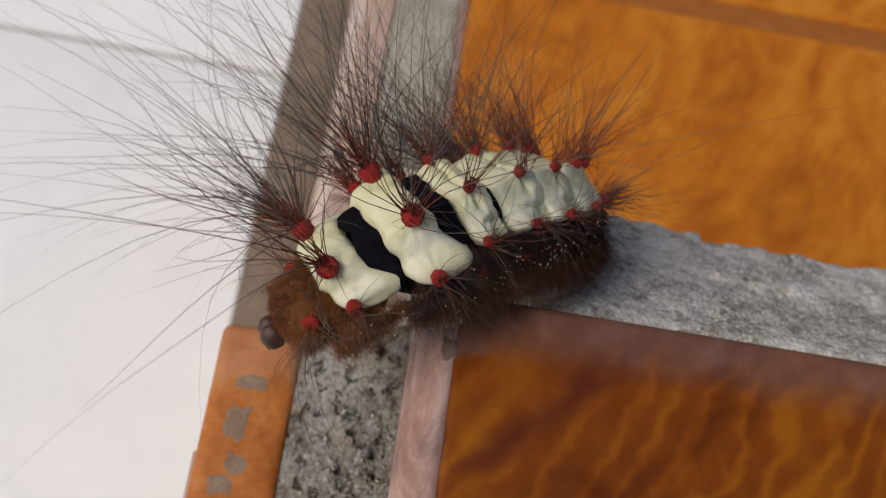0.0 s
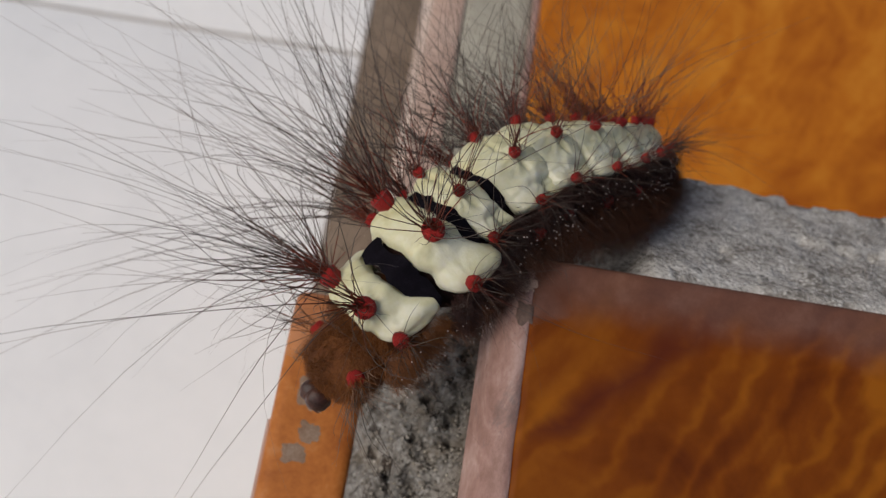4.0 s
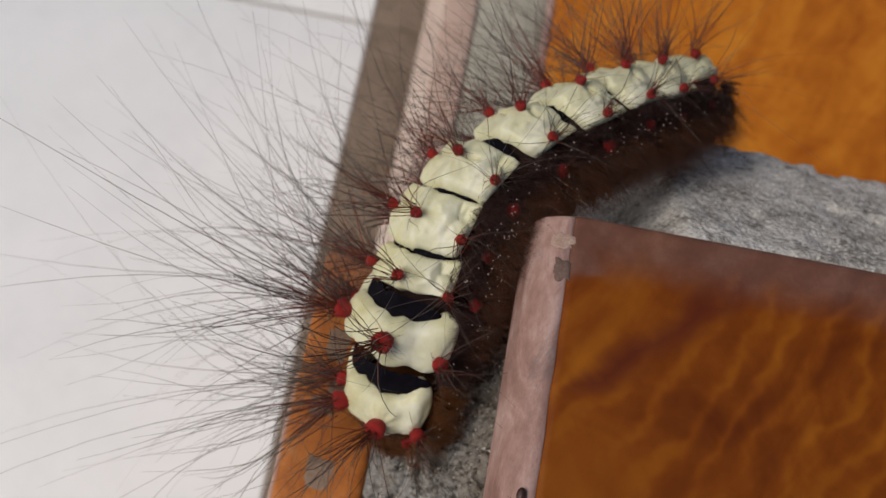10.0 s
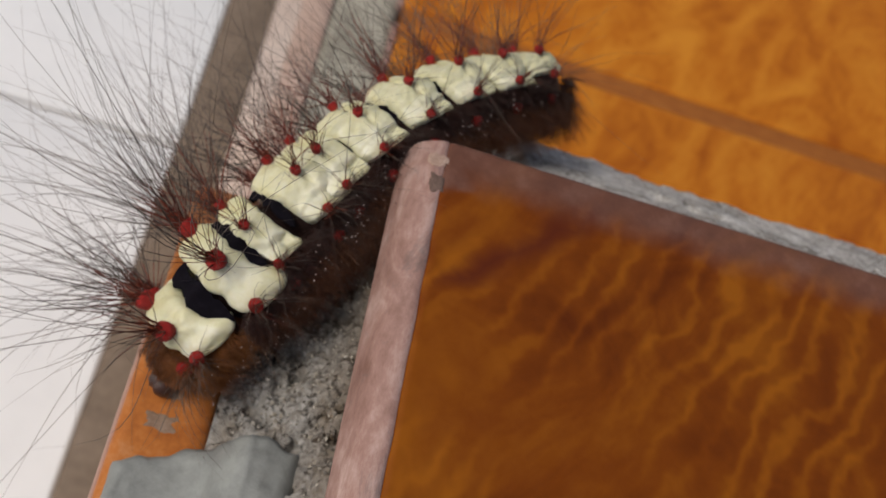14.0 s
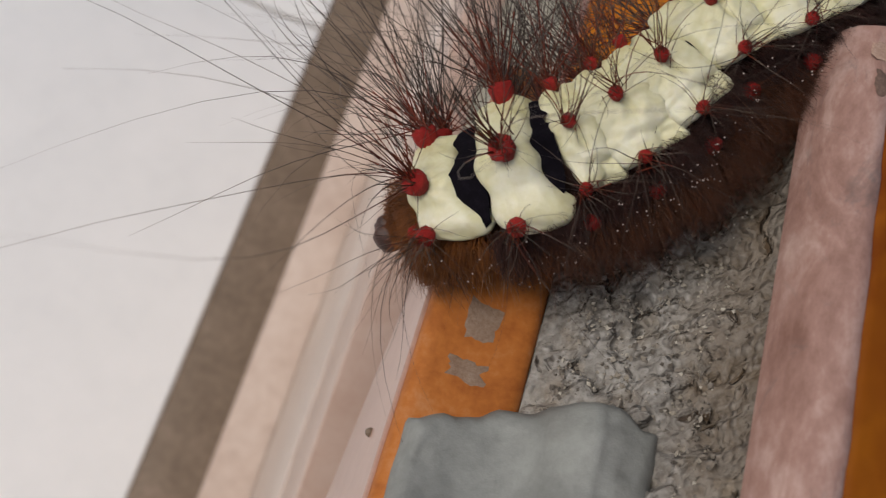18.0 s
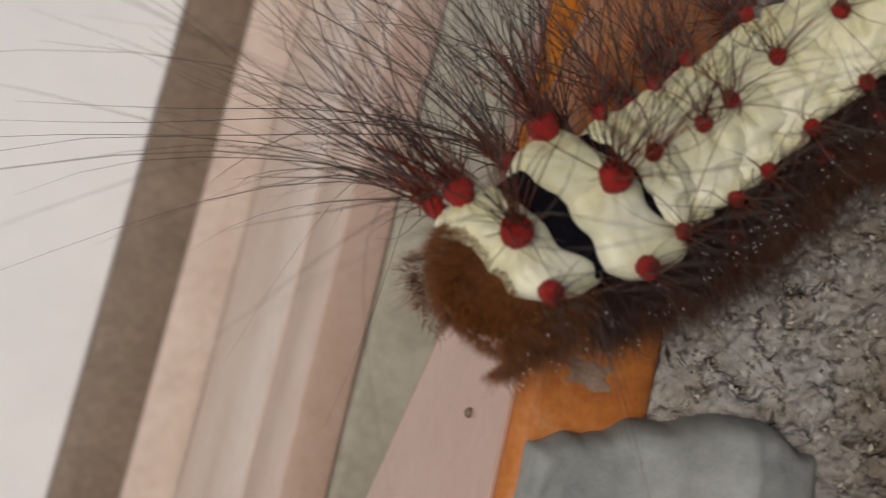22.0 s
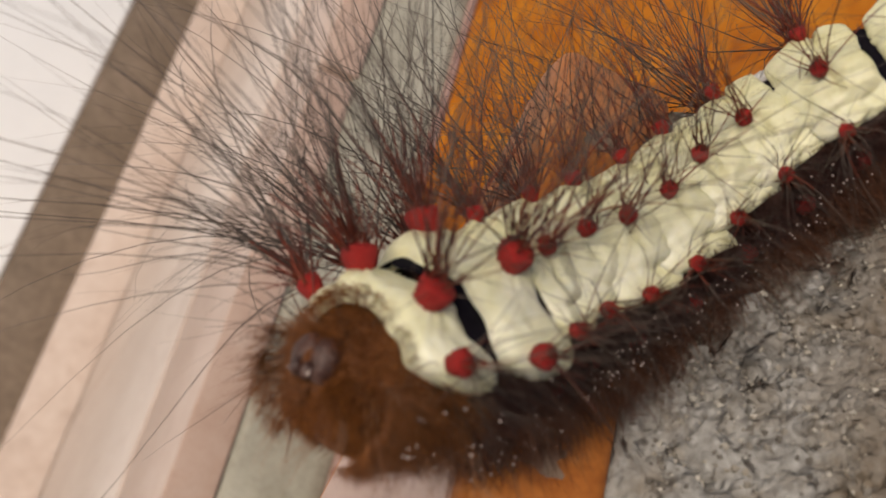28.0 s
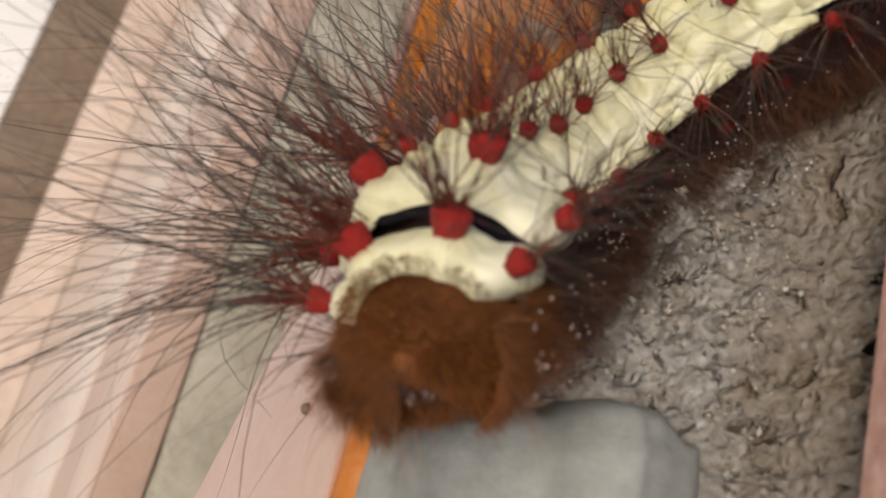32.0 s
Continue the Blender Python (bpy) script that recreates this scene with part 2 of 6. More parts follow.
def mortar_material(name, tan, dim, grain_size, pits, relief, muddy=False):
    """Crumbled sand mortar: pale granules in grey paste, pits with their shade painted in, tan stains; muddy: brown
    earth rubbed in beside the tile.
    """
    m, n, l, b = material(name, 0.95, 0.0, 0.12)
    v = coords(n, l)
    warp = n.new("ShaderNodeVectorMath")
    warp.operation = "ADD"
    wob = n.new("ShaderNodeTexNoise")
    wob.inputs["Scale"].default_value = 700.0
    l.new(v, wob.inputs["Vector"])
    shift = n.new("ShaderNodeVectorMath")
    shift.operation = "SCALE"
    shift.inputs["Scale"].default_value = 0.0009
    l.new(wob.outputs["Color"], shift.inputs[0])
    l.new(v, warp.inputs[0])
    l.new(shift.outputs[0], warp.inputs[1])
    big = noise_tex(n, l, v, 150.0, 5.0, 0.65, 0.5)
    small = noise_tex(n, l, v, 1100.0, 3.0, 0.6)
    cell = n.new("ShaderNodeTexVoronoi")
    cell.inputs["Scale"].default_value = grain_size
    l.new(warp.outputs[0], cell.inputs["Vector"])
    near = calc(n, l, "MULTIPLY", cell.outputs["Distance"], 1.5, clamp=True)
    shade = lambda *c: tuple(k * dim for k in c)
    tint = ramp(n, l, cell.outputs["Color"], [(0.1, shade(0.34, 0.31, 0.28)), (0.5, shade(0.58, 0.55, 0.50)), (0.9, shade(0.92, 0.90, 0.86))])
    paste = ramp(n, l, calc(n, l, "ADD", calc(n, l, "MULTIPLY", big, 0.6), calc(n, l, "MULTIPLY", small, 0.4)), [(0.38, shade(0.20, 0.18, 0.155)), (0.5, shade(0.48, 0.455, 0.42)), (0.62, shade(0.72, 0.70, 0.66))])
    col = mix(n, l, ramp(n, l, near, [(0.35, (0.75,) * 3), (0.8, (0.0,) * 3)]), paste, tint)
    warm = ramp(n, l, noise_tex(n, l, v, 210.0, 4.0, 0.6), [(0.5, (0, 0, 0)), (0.68, (tan,) * 3)])
    col = mix(n, l, warm, col, shade(0.60, 0.45, 0.28))
    # shade inside the pits, put into the colour as near black
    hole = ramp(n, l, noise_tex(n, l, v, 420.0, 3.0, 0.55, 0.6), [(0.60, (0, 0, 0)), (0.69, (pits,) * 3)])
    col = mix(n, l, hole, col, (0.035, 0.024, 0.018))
    if muddy:
        tc, sep, near_tile = n.new("ShaderNodeTexCoord"), n.new("ShaderNodeSeparateXYZ"), n.new("ShaderNodeMapRange")
        l.new(tc.outputs["Object"], sep.inputs[0])
        near_tile.inputs["From Min"].default_value = -0.0062
        near_tile.inputs["From Max"].default_value = -0.0030
        l.new(calc(n, l, "ADD", sep.outputs[0], calc(n, l, "MULTIPLY", calc(n, l, "SUBTRACT", big, 0.5), 0.010)), near_tile.inputs["Value"])
        col = mix(n, l, calc(n, l, "MULTIPLY", near_tile.outputs[0], 0.45), col, (0.13, 0.085, 0.045))
    l.new(col, b.inputs["Base Color"])
    bump(n, l, b, calc(n, l, "SUBTRACT", calc(n, l, "ADD", calc(n, l, "MULTIPLY", small, 0.5), calc(n, l, "MULTIPLY", hole, -1.2)), calc(n, l, "MULTIPLY", near, 0.7)), relief, 0.0006)
    return m


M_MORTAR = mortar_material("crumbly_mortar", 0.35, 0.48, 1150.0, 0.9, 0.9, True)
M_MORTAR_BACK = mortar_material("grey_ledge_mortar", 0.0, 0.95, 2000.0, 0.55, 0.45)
M_MORTAR_LOW = speckled_material("greenish_mortar", (0.28, 0.262, 0.21), (0.38, 0.36, 0.295), (0.46, 0.44, 0.37), 60.0, 0.85, 0.4, 0.8, 0.6, 0.2)
M_PUTTY = speckled_material("smooth_grey_putty", (0.165, 0.172, 0.165), (0.225, 0.235, 0.225), (0.30, 0.315, 0.30), 130.0, 0.6, 0.3, 0.35, 0.75, 0.3)


def bar_material():
    """Orange glaze, scuffed, with the bare pinkish body showing towards the broken end of the bar."""
    m, n, l, b = material("orange_glazed_edge", 0.5, 0.0, 0.2)
    v = coords(n, l)
    big = noise_tex(n, l, v, 130.0, 5.0, 0.62, 0.6)
    small = noise_tex(n, l, v, 1100.0, 4.0, 0.65)
    tone = calc(n, l, "ADD", calc(n, l, "MULTIPLY", big, 0.65), calc(n, l, "MULTIPLY", small, 0.35))
    col = ramp(n, l, tone, [(0.34, (0.30, 0.09, 0.02)), (0.52, (0.45, 0.155, 0.035)), (0.68, (0.52, 0.24, 0.10))])
    bare = ramp(n, l, tone, [(0.34, (0.36, 0.135, 0.055)), (0.6, (0.48, 0.21, 0.10))])
    tc, sep = n.new("ShaderNodeTexCoord"), n.new("ShaderNodeSeparateXYZ")
    l.new(tc.outputs["Object"], sep.inputs[0])
    k = n.new("ShaderNodeMapRange")
    k.inputs["From Min"].default_value = -0.0055
    k.inputs["From Max"].default_value = -0.0035
    l.new(calc(n, l, "ADD", sep.outputs[1], calc(n, l, "MULTIPLY", calc(n, l, "SUBTRACT", big, 0.5), 0.006)), k.inputs["Value"])
    l.new(mix(n, l, calc(n, l, "MULTIPLY", k.outputs[0], 0.8), col, bare), b.inputs["Base Color"])
    bump(n, l, b, tone, 0.25, 0.0002)
    return m


M_BAR = bar_material()
M_SMEAR = speckled_material("thin_cement_smear", (0.19, 0.115, 0.075), (0.26, 0.18, 0.13), (0.33, 0.25, 0.19), 400.0, 0.9, 0.5, 0.15, 0.5, 0.2)
M_CHIP = speckled_material("bare_clay_chip", (0.36, 0.23, 0.175), (0.46, 0.32, 0.25), (0.60, 0.47, 0.39), 600.0, 0.8, 0.5, 0.3, 0.5, 0.2)
M_FLOOR = speckled_material("white_floor_tile", (0.745, 0.76, 0.775), (0.80, 0.815, 0.825), (0.84, 0.85, 0.86), 9.0, 0.35, 0.0, 0.0, 0.7)
M_GROUT = speckled_material("beige_grout", (0.52, 0.46, 0.41), (0.58, 0.53, 0.48), (0.64, 0.59, 0.54), 60.0, 0.9, 0.2, 0.5)
M_DARK = speckled_material("brown_border_strip", (0.12, 0.088, 0.062), (0.18, 0.135, 0.097), (0.25, 0.19, 0.145), 40.0, 0.5, 0.1, 0.3)
M_BORDER = speckled_material("pinkish_border_tile", (0.48, 0.375, 0.315), (0.58, 0.475, 0.41), (0.66, 0.565, 0.50), 25.0, 0.3, 0.0, 0.0)
M_SIDE = speckled_material("beige_pink_side_tile", (0.44, 0.30, 0.23), (0.50, 0.36, 0.29), (0.55, 0.42, 0.35), 60.0, 0.3, 0.05, 0.1, 0.6, 0.6)
M_SCUFF = speckled_material("grey_scuff", (0.10, 0.062, 0.05), (0.15, 0.10, 0.08), (0.22, 0.15, 0.12), 500.0, 0.8, 0.4, 0.2, 0.5, 0.2)


def grain_material():
    m, n, l, b = material("sand_grains", 0.8, 0.0, 0.3)
    g = n.new("ShaderNodeNewGeometry")
    l.new(ramp(n, l, g.outputs["Random Per Island"], [(0.0, (0.10, 0.088, 0.075)), (0.4, (0.20, 0.18, 0.155)), (0.75, (0.29, 0.26, 0.215)), (1.0, (0.50, 0.47, 0.41))]), b.inputs["Base Color"])
    return m


M_GRIT = grain_material()
M_JOINT = speckled_material("brown_joint", (0.22, 0.064, 0.009), (0.28, 0.09, 0.012), (0.34, 0.12, 0.02), 200.0, 0.8, 0.2, 0.2)

# ---- helpers for meshes ----
def part(name, bm, mat, parent=None, label="", smooth=True):
    me = bpy.data.meshes.new(name)
    bm.to_mesh(me)
    bm.free()
    for m in (mat if isinstance(mat, (list, tuple)) else (mat,)):
        me.materials.append(m)
    if smooth:
        for p in me.polygons:
            p.use_smooth = True
    ob = new(name, me)
    if parent is not None:
        ob.parent = parent
    if label:
        ob["label"] = label
    return ob


def box_bm(x0, x1, y0, y1, z0, z1, bevel=0.0, segs=2, cuts=0):
    """A box in millimetres with rounded edges."""
    bm = bmesh.new()
    bmesh.ops.create_cube(bm, size=1.0)
    for v in bm.verts:
        v.co = Vector(((x0 + x1) / 2 + v.co.x * (x1 - x0), (y0 + y1) / 2 + v.co.y * (y1 - y0), (z0 + z1) / 2 + v.co.z * (z1 - z0))) * MM
    if cuts:
        bmesh.ops.subdivide_edges(bm, edges=bm.edges[:], cuts=cuts, use_grid_fill=True)
    if bevel:
        bmesh.ops.bevel(bm, geom=[e for e in bm.edges if e.calc_face_angle(0) > 0.5], offset=bevel * MM, segments=segs, profile=0.6, affect="EDGES")
    return bm


def sheet_bm(x0, x1, y0, y1, step, height, skirt):
    """A rough slab top: height(x, y) in millimetres (None: no surface there), with sides down to z = skirt."""
    bm = bmesh.new()
    nx, ny = max(1, round((x1 - x0) / step)), max(1, round((y1 - y0) / step))
    grid = {}
    for i in range(nx + 1):
        for j in range(ny + 1):
            x, y = x0 + (x1 - x0) * i / nx, y0 + (y1 - y0) * j / ny
            h = height(x, y)
            if h is not None:
                grid[i, j] = bm.verts.new(Vector(h if isinstance(h, tuple) else (x, y, h)) * MM)
    for i in range(nx):
        for j in range(ny):
            q = [grid.get(k) for k in ((i, j), (i + 1, j), (i + 1, j + 1), (i, j + 1))]
            if all(q):
                bm.faces.new(q)
    rim = [e for e in bm.edges if e.is_boundary]
    made = bmesh.ops.extrude_edge_only(bm, edges=rim)
    for v in made["geom"]:
        if isinstance(v, bmesh.types.BMVert):
            v.co.z = skirt * MM
    bmesh.ops.recalc_face_normals(bm, faces=bm.faces[:])
    return bm


def ripple(x, y, scale, seed=0.0):
    return noise.noise(Vector((x / scale + seed, y / scale - seed, seed * 0.37)))


def lerp(a, b, t):
    return a + (b - a) * max(0.0, min(1.0, t))


# ---- the floor below ----
FLOOR_Z = -450.0
tagged(part("floor", box_bm(-4000, 4000, -4000, 4000, FLOOR_Z - 30, FLOOR_Z - 4, 0), M_GROUT, None, "", False), kind="structure", label="beige grout bed under white glazed floor tiles", category="floor")


def floor_tiles():
    floor = bpy.data.objects["floor"]
    joints = [-920, -513, -106, 300, 706, 1112]
    for y0, y1 in zip(joints, joints[1:]):
        y0, y1 = y0 + 1.2, y1 - 1.2
        for x1 in (-73.4, -477.4, -881.4):
            part("floor_tile", box_bm(x1 - 400, x1, y0, y1, FLOOR_Z - 4, FLOOR_Z, 1.2), M_FLOOR, floor)
        part("border_strip", box_bm(-73.0, -45.0, y0 - 1.0, y1 + 1.0, FLOOR_Z - 4, FLOOR_Z - 0.4, 0.4), M_DARK, floor, "dark brown border strip")
        part("border_tile", box_bm(-44.9, -23.5, y0 - 1.0, y1 + 1.0, FLOOR_Z - 4, FLOOR_Z - 0.2, 0.4), M_BORDER, floor, "pinkish white border tile")


floor_tiles()

# ---- the lower step ----
LOW_Z = -150.0
lower = tagged(new("lower_step"), "lower stair step with orange wood-print tread and grey mortar side", "stair step", kind="structure")
part("core", box_bm(-14.2, 419, -399, 329, -449.6, LOW_Z - 9, 0), M_MORTAR_LOW, lower, "", False)
part("tread_tile", box_bm(5.5, 420, -400, 157, LOW_Z - 8.5, LOW_Z, 1.6, 3), M_TREAD_LOW, lower, "orange glazed tread tile")
part("tread_joint", box_bm(5.6, 420, 156, 164.5, LOW_Z - 8.5, LOW_Z - 0.7, 0.2), M_JOINT, lower, "brown tile joint")
part("nosing_tile", box_bm(5.5, 420, 163.5, 330, LOW_Z - 8.5, LOW_Z + 0.2, 1.6, 3), M_TREAD_LOW, lower)
part("tread_edge", box_bm(3.6, 5.4, -400, 157, LOW_Z - 8.5, LOW_Z - 0.7, 0.6), M_EDGE, lower, "pink glazed tile edge")
part("nosing_edge", box_bm(3.6, 5.4, 163.5, 330, LOW_Z - 8.5, LOW_Z - 0.7, 0.6), M_EDGE, lower)
part("mortar_bed", sheet_bm(-15, 4.0, -300, 330, 3.0, lambda x, y: LOW_Z - 2.2 + 0.8 * ripple(x, y, 9, 3) + 0.4 * ripple(x, y, 3.2, 5), LOW_Z - 8.8), M_MORTAR_LOW, lower, "grey-green mortar fill")
for y0, y1 in ((-400, 82), (84, 330)):
    part("side_tile", box_bm(-22.8, -14.4, y0, y1, -206.9, LOW_Z - 1.2, 0.5, 2), M_SIDE, lower, "beige-pink side cladding tile")
    part("skirting_tile", box_bm(-23.3, -14.4, y0, y1, -450.2, -207, 0.4, 2), M_BORDER, lower, "pale glossy skirting tile")

def worn_bar_bm(x0, x1, y0, y1, z0, z1):
    """A rim strip whose upper edge is rubbed round and uneven along its length."""
    bm = bmesh.new()
    rows = []
    steps = 260
    for k in range(steps + 1):
        y = y1 - (y1 - y0) * (k / steps) ** 1.5
        a = 0.35 * ripple(y, 0, 3.1, 4) + 0.22 * ripple(y, 0, 1.1, 7)
        c = 0.30 * ripple(y, 3, 2.2, 9)
        prof = [(x0 - 1.3, z0), (x0 - 1.2 + 0.2 * c, z0 + 1.3), (x0 - 0.5 + 0.25 * a, z1 - 2.2 + c), (x0 + 0.2 + 0.5 * a, z1 - 1.0 + 0.4 * a), (x0 + 1.2 + a, z1 - 0.35 + 0.2 * c), (x0 + 1.9 + 0.3 * a, z1), (x1 - 0.35 + 0.4 * a, z1 + 0.13), (x1, z1 - 0.4), (x1, z0)]
        rows.append([bm.verts.new(Vector((x, y, z)) * MM) for x, z in prof])
    for p, q in zip(rows, rows[1:]):
        for i in range(len(p) - 1):
            bm.faces.new((p[i], q[i], q[i + 1], p[i + 1]))
    bm.faces.new(rows[0])
    bmesh.ops.recalc_face_normals(bm, faces=bm.faces[:])
    return bm


# ---- the upper step ----
upper = tagged(new("upper_step"), "upper stair step with cracked mortar edge under a wood-print tile", "stair step", kind="structure")
part("core", box_bm(9, 419, -399, 1.5, -149.6, -24, 0), M_MORTAR, upper, "", False)
part("riser_tile", box_bm(4, 420, 20.4, 23.8, -149.4, -33, 0.8), M_TREAD_LOW, upper, "orange glazed riser tile")
part("tread_tile", box_bm(0.15, 420, -400, 0, -5.4, 0, 1.0, 4), M_TREAD, upper, "brown glazed wood-print tread tile")
part("tile_edge", worn_bar_bm(-2.5, 0.6, -400, -0.5, -5.8, -0.12), M_EDGE, upper, "pink worn tile edge")


def crumbs(x, y):
    """Lumps, grit and pits of crumbled mortar."""
    z = 1.2 * ripple(x, y, 5, 8) + 0.5 * ripple(x, y, 1.6, 6)
    for size, tall in ((4.2, 2.6), (1.8, 1.5), (0.85, 0.8)):
        near = noise.voronoi(Vector((x / size + 0.25 * ripple(x, y, size, 2), y / size + 0.25 * ripple(y, x, size, 5), size)))[0]
        z += tall * (0.55 - min(1.0, near[0] ** 1.5 * 1.6))
    hole = ripple(x, y, 2.9, 12)
    if hole > 0.28:
        z -= 8.0 * (hole - 0.28)
    prick = ripple(x, y, 1.25, 31)
    if prick > 0.36:
        z -= 5.0 * (prick - 0.36)
    return z


def back_mortar(x, y):
    rim = (26.5 if x < 33 else 24.2) + 1.4 * ripple(x, 0, 9, 2) + 0.8 * ripple(x, 0, 3, 7)
    y = min(y, rim)
    z = -6.0 - 0.92 * max(0.0, y - 3.0)
    z += 0.5 * ripple(x, y, 6, 8) + 0.3 * ripple(x, y, 2.0, 6) + 0.25 * ripple(x, y, 0.9, 2) - 1.6 * max(0.0, ripple(x, y, 3.6, 12) - 0.42) + (-2.0 if y < -1 else 0.0)
    if y > rim - 0.6:
        z -= 1.5
    z -= 1.4 * max(0.0, 13.0 + 0.8 * ripple(y, 0, 2.5, 5) - x)
    for px, py, size, deep in ((39.5, 12.6, 0.55, 2.0), (40.4, 13.4, 0.4, 1.4), (32.0, 13.6, 1.3, 0.9), (21.5, 9.5, 0.5, 1.2), (52.0, 17.0, 0.6, 1.5)):
        z -= deep * math.exp(-((x - px) ** 2 + (y - py) ** 2) / size ** 2)
    return (x, y, z)


def fine_and_far(x0, xf, x1, *rest):
    """A close-grained stretch that the eye comes near to, and a coarse one behind it."""
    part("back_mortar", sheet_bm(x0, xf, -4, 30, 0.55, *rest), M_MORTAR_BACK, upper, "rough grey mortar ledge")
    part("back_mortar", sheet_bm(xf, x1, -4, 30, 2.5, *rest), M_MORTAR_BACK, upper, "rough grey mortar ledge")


fine_and_far(4.0, 75.0, 420.0, back_mortar, -60)


def putty_edge(x):
    return -31.8 - 0.42 * max(0.0, -16.0 - x) + 0.30 * max(0.0, min(x, -11.0) + 16.0) - 0.45 * max(0.0, x + 9.5) + 0.7 * ripple(x, 0, 3.5, 9) + 0.3 * ripple(x, 0, 1.2, 4)


def side_mortar(x, y):
    z = -24.2 + 0.8 * max(0.0, x + 15.5)
    if x > -2.6:
        z += 2.2 * (x + 2.6)
    rough = 0.25 + 0.75 * max(0.0, min(1.0, (x + 13.5) / 3.5))
    zz = crumbs(x, y)
    z += zz * rough
    if y > 0.5:
        z -= min(18.0, 9.0 * (y - 0.5))
    if x < -6.5 and y < putty_edge(x) - 1.0:
        z = -26.0 + 0.74 * max(0.0, x + 14.5)
    if abs(x + 7.2 - 0.7 * ripple(0, y, 4, 3)) < 0.30 and -52 < y < -41:
        z -= 2.4
    return (x, y, z)


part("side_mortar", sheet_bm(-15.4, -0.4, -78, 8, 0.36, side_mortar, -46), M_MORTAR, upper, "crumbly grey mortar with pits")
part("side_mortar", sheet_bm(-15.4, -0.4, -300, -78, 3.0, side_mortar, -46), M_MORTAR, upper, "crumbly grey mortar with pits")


def grit(count, seed):
    """Loose sand grains and crumbs lying on the broken mortar."""
    r = random.Random(seed)
    verts, faces = [], []
    tet = [(1, 1, 1), (-1, -1, 1), (-1, 1, -1), (1, -1, -1), (0.2, 0, 1.5), (0, -1.4, 0.1)]
    for _ in range(count):
        x, y = r.uniform(-13.8, -3.0), r.uniform(-72, -7)
        if y < putty_edge(x) + 0.5 and x < -5.0:
            continue
        p, size = Vector(side_mortar(x, y)), 0.10 + 0.26 * r.random() ** 2.5
        first = len(verts)
        turn = Matrix.Rotation(r.uniform(0, 6.28), 3, Vector((r.random(), r.random(), 0.2)).normalized())
        for c in ((1, 0, 0), (-1, 0, 0), (0, 1, 0), (0, -1, 0), (0, 0, 1), (0, 0, -1)):
            verts.append(tuple((p + turn @ Vector(c) * size * r.uniform(0.6, 1.2) + Vector((0, 0, size * 0.4))) * MM))
        for a, b in ((0, 2), (2, 1), (1, 3), (3, 0)):
            faces.append((first + a, first + b, first + 4))
            faces.append((first + b, first + a, first + 5))
    me = bpy.data.meshes.new("grit")
    me.from_pydata(verts, [], faces)
    me.materials.append(M_GRIT)
    ob = new("grit", me)
    ob.parent = upper
    ob["label"] = "loose pale sand grains and mortar crumbs"
    ob["kind"] = "stuff"


grit(3000, 4)


def slab_bm(x0, x1, outline, bevel):
    """A slab between x0 and x1 whose outline in y and z is given."""
    bm = bmesh.new()
    near = [bm.verts.new(Vector((x0, y, z)) * MM) for y, z in outline]
    far = [bm.verts.new(Vector((x1, y, z)) * MM) for y, z in outline]
    bm.faces.new(near)
    bm.faces.new(far[::-1])
    for k in range(len(outline)):
        q = (k + 1) % len(outline)
        bm.faces.new((near[k], near[q], far[q], far[k]))
    bmesh.ops.recalc_face_normals(bm, faces=bm.faces[:])
    bmesh.ops.bevel(bm, geom=bm.edges[:], offset=bevel * MM, segments=4, profile=0.6, affect="EDGES")
    return bm


part("side_bar", slab_bm(-25.2, -15.3, [(-300, -24), (1.6, -24), (1.6, -28), (-130, -146), (-300, -146)], 1.7), M_BAR, upper, "orange glazed tile bar smeared with cement")
part("side_face", slab_bm(-25.6, -25.1, [(-299, -25.8), (-14, -25.8), (-14, -38), (-130, -145), (-299, -145)], 0.2), M_PINK, upper, "pale pink glossy side face")


def soft_step(d, width):
    """0 at d = 0, rising in a quarter round to 1 at d = width."""
    k = 1.0 - max(0.0, min(1.0, d / width))
    return math.sqrt(max(0.0, 1.0 - k * k))


def putty(x, y):
    """A trowelled lump: thin over the bar, thick and domed beside it, with rounded torn edges."""
    front = putty_edge(x)
    y = min(y, front)
    dome = 3.8 * math.exp(-((x + 11.2) / 3.8) ** 2) * min(1.0, 0.5 + (front - y) / 8.0)
    facet = 0.55 * max(0.0, min(1.0, (x + 11.0 + 0.4 * ripple(0, y, 3, 4)) / 0.6))
    bed = -26.2 + 0.74 * max(0.0, x + 14.5)
    thick = 4.4 + dome - facet + 0.45 * ripple(x, y, 8, 3) + 0.16 * ripple(x, y, 2.6, 2) + 0.07 * ripple(x, y, 0.9, 6)
    pock = ripple(x, y, 1.7, 21)
    thick -= 0.9 * max(0.0, pock - 0.42)
    rim = min(soft_step(front - y, 1.7), soft_step(-5.4 + 0.6 * ripple(0, y, 3, 8) - x, 2.2), soft_step(x + 24.6 + 0.5 * ripple(0, y, 4, 2), 1.3))
    return (x, y, bed + thick * rim)


part("putty_patch", sheet_bm(-24.6, -5.2, -75, -25, 0.42, putty, -34), M_PUTTY, upper, "smooth grey cement putty patch")
part("putty_patch", sheet_bm(-24.6, -5.2, -200, -75, 4.0, putty, -34), M_PUTTY, upper, "smooth grey cement putty patch")


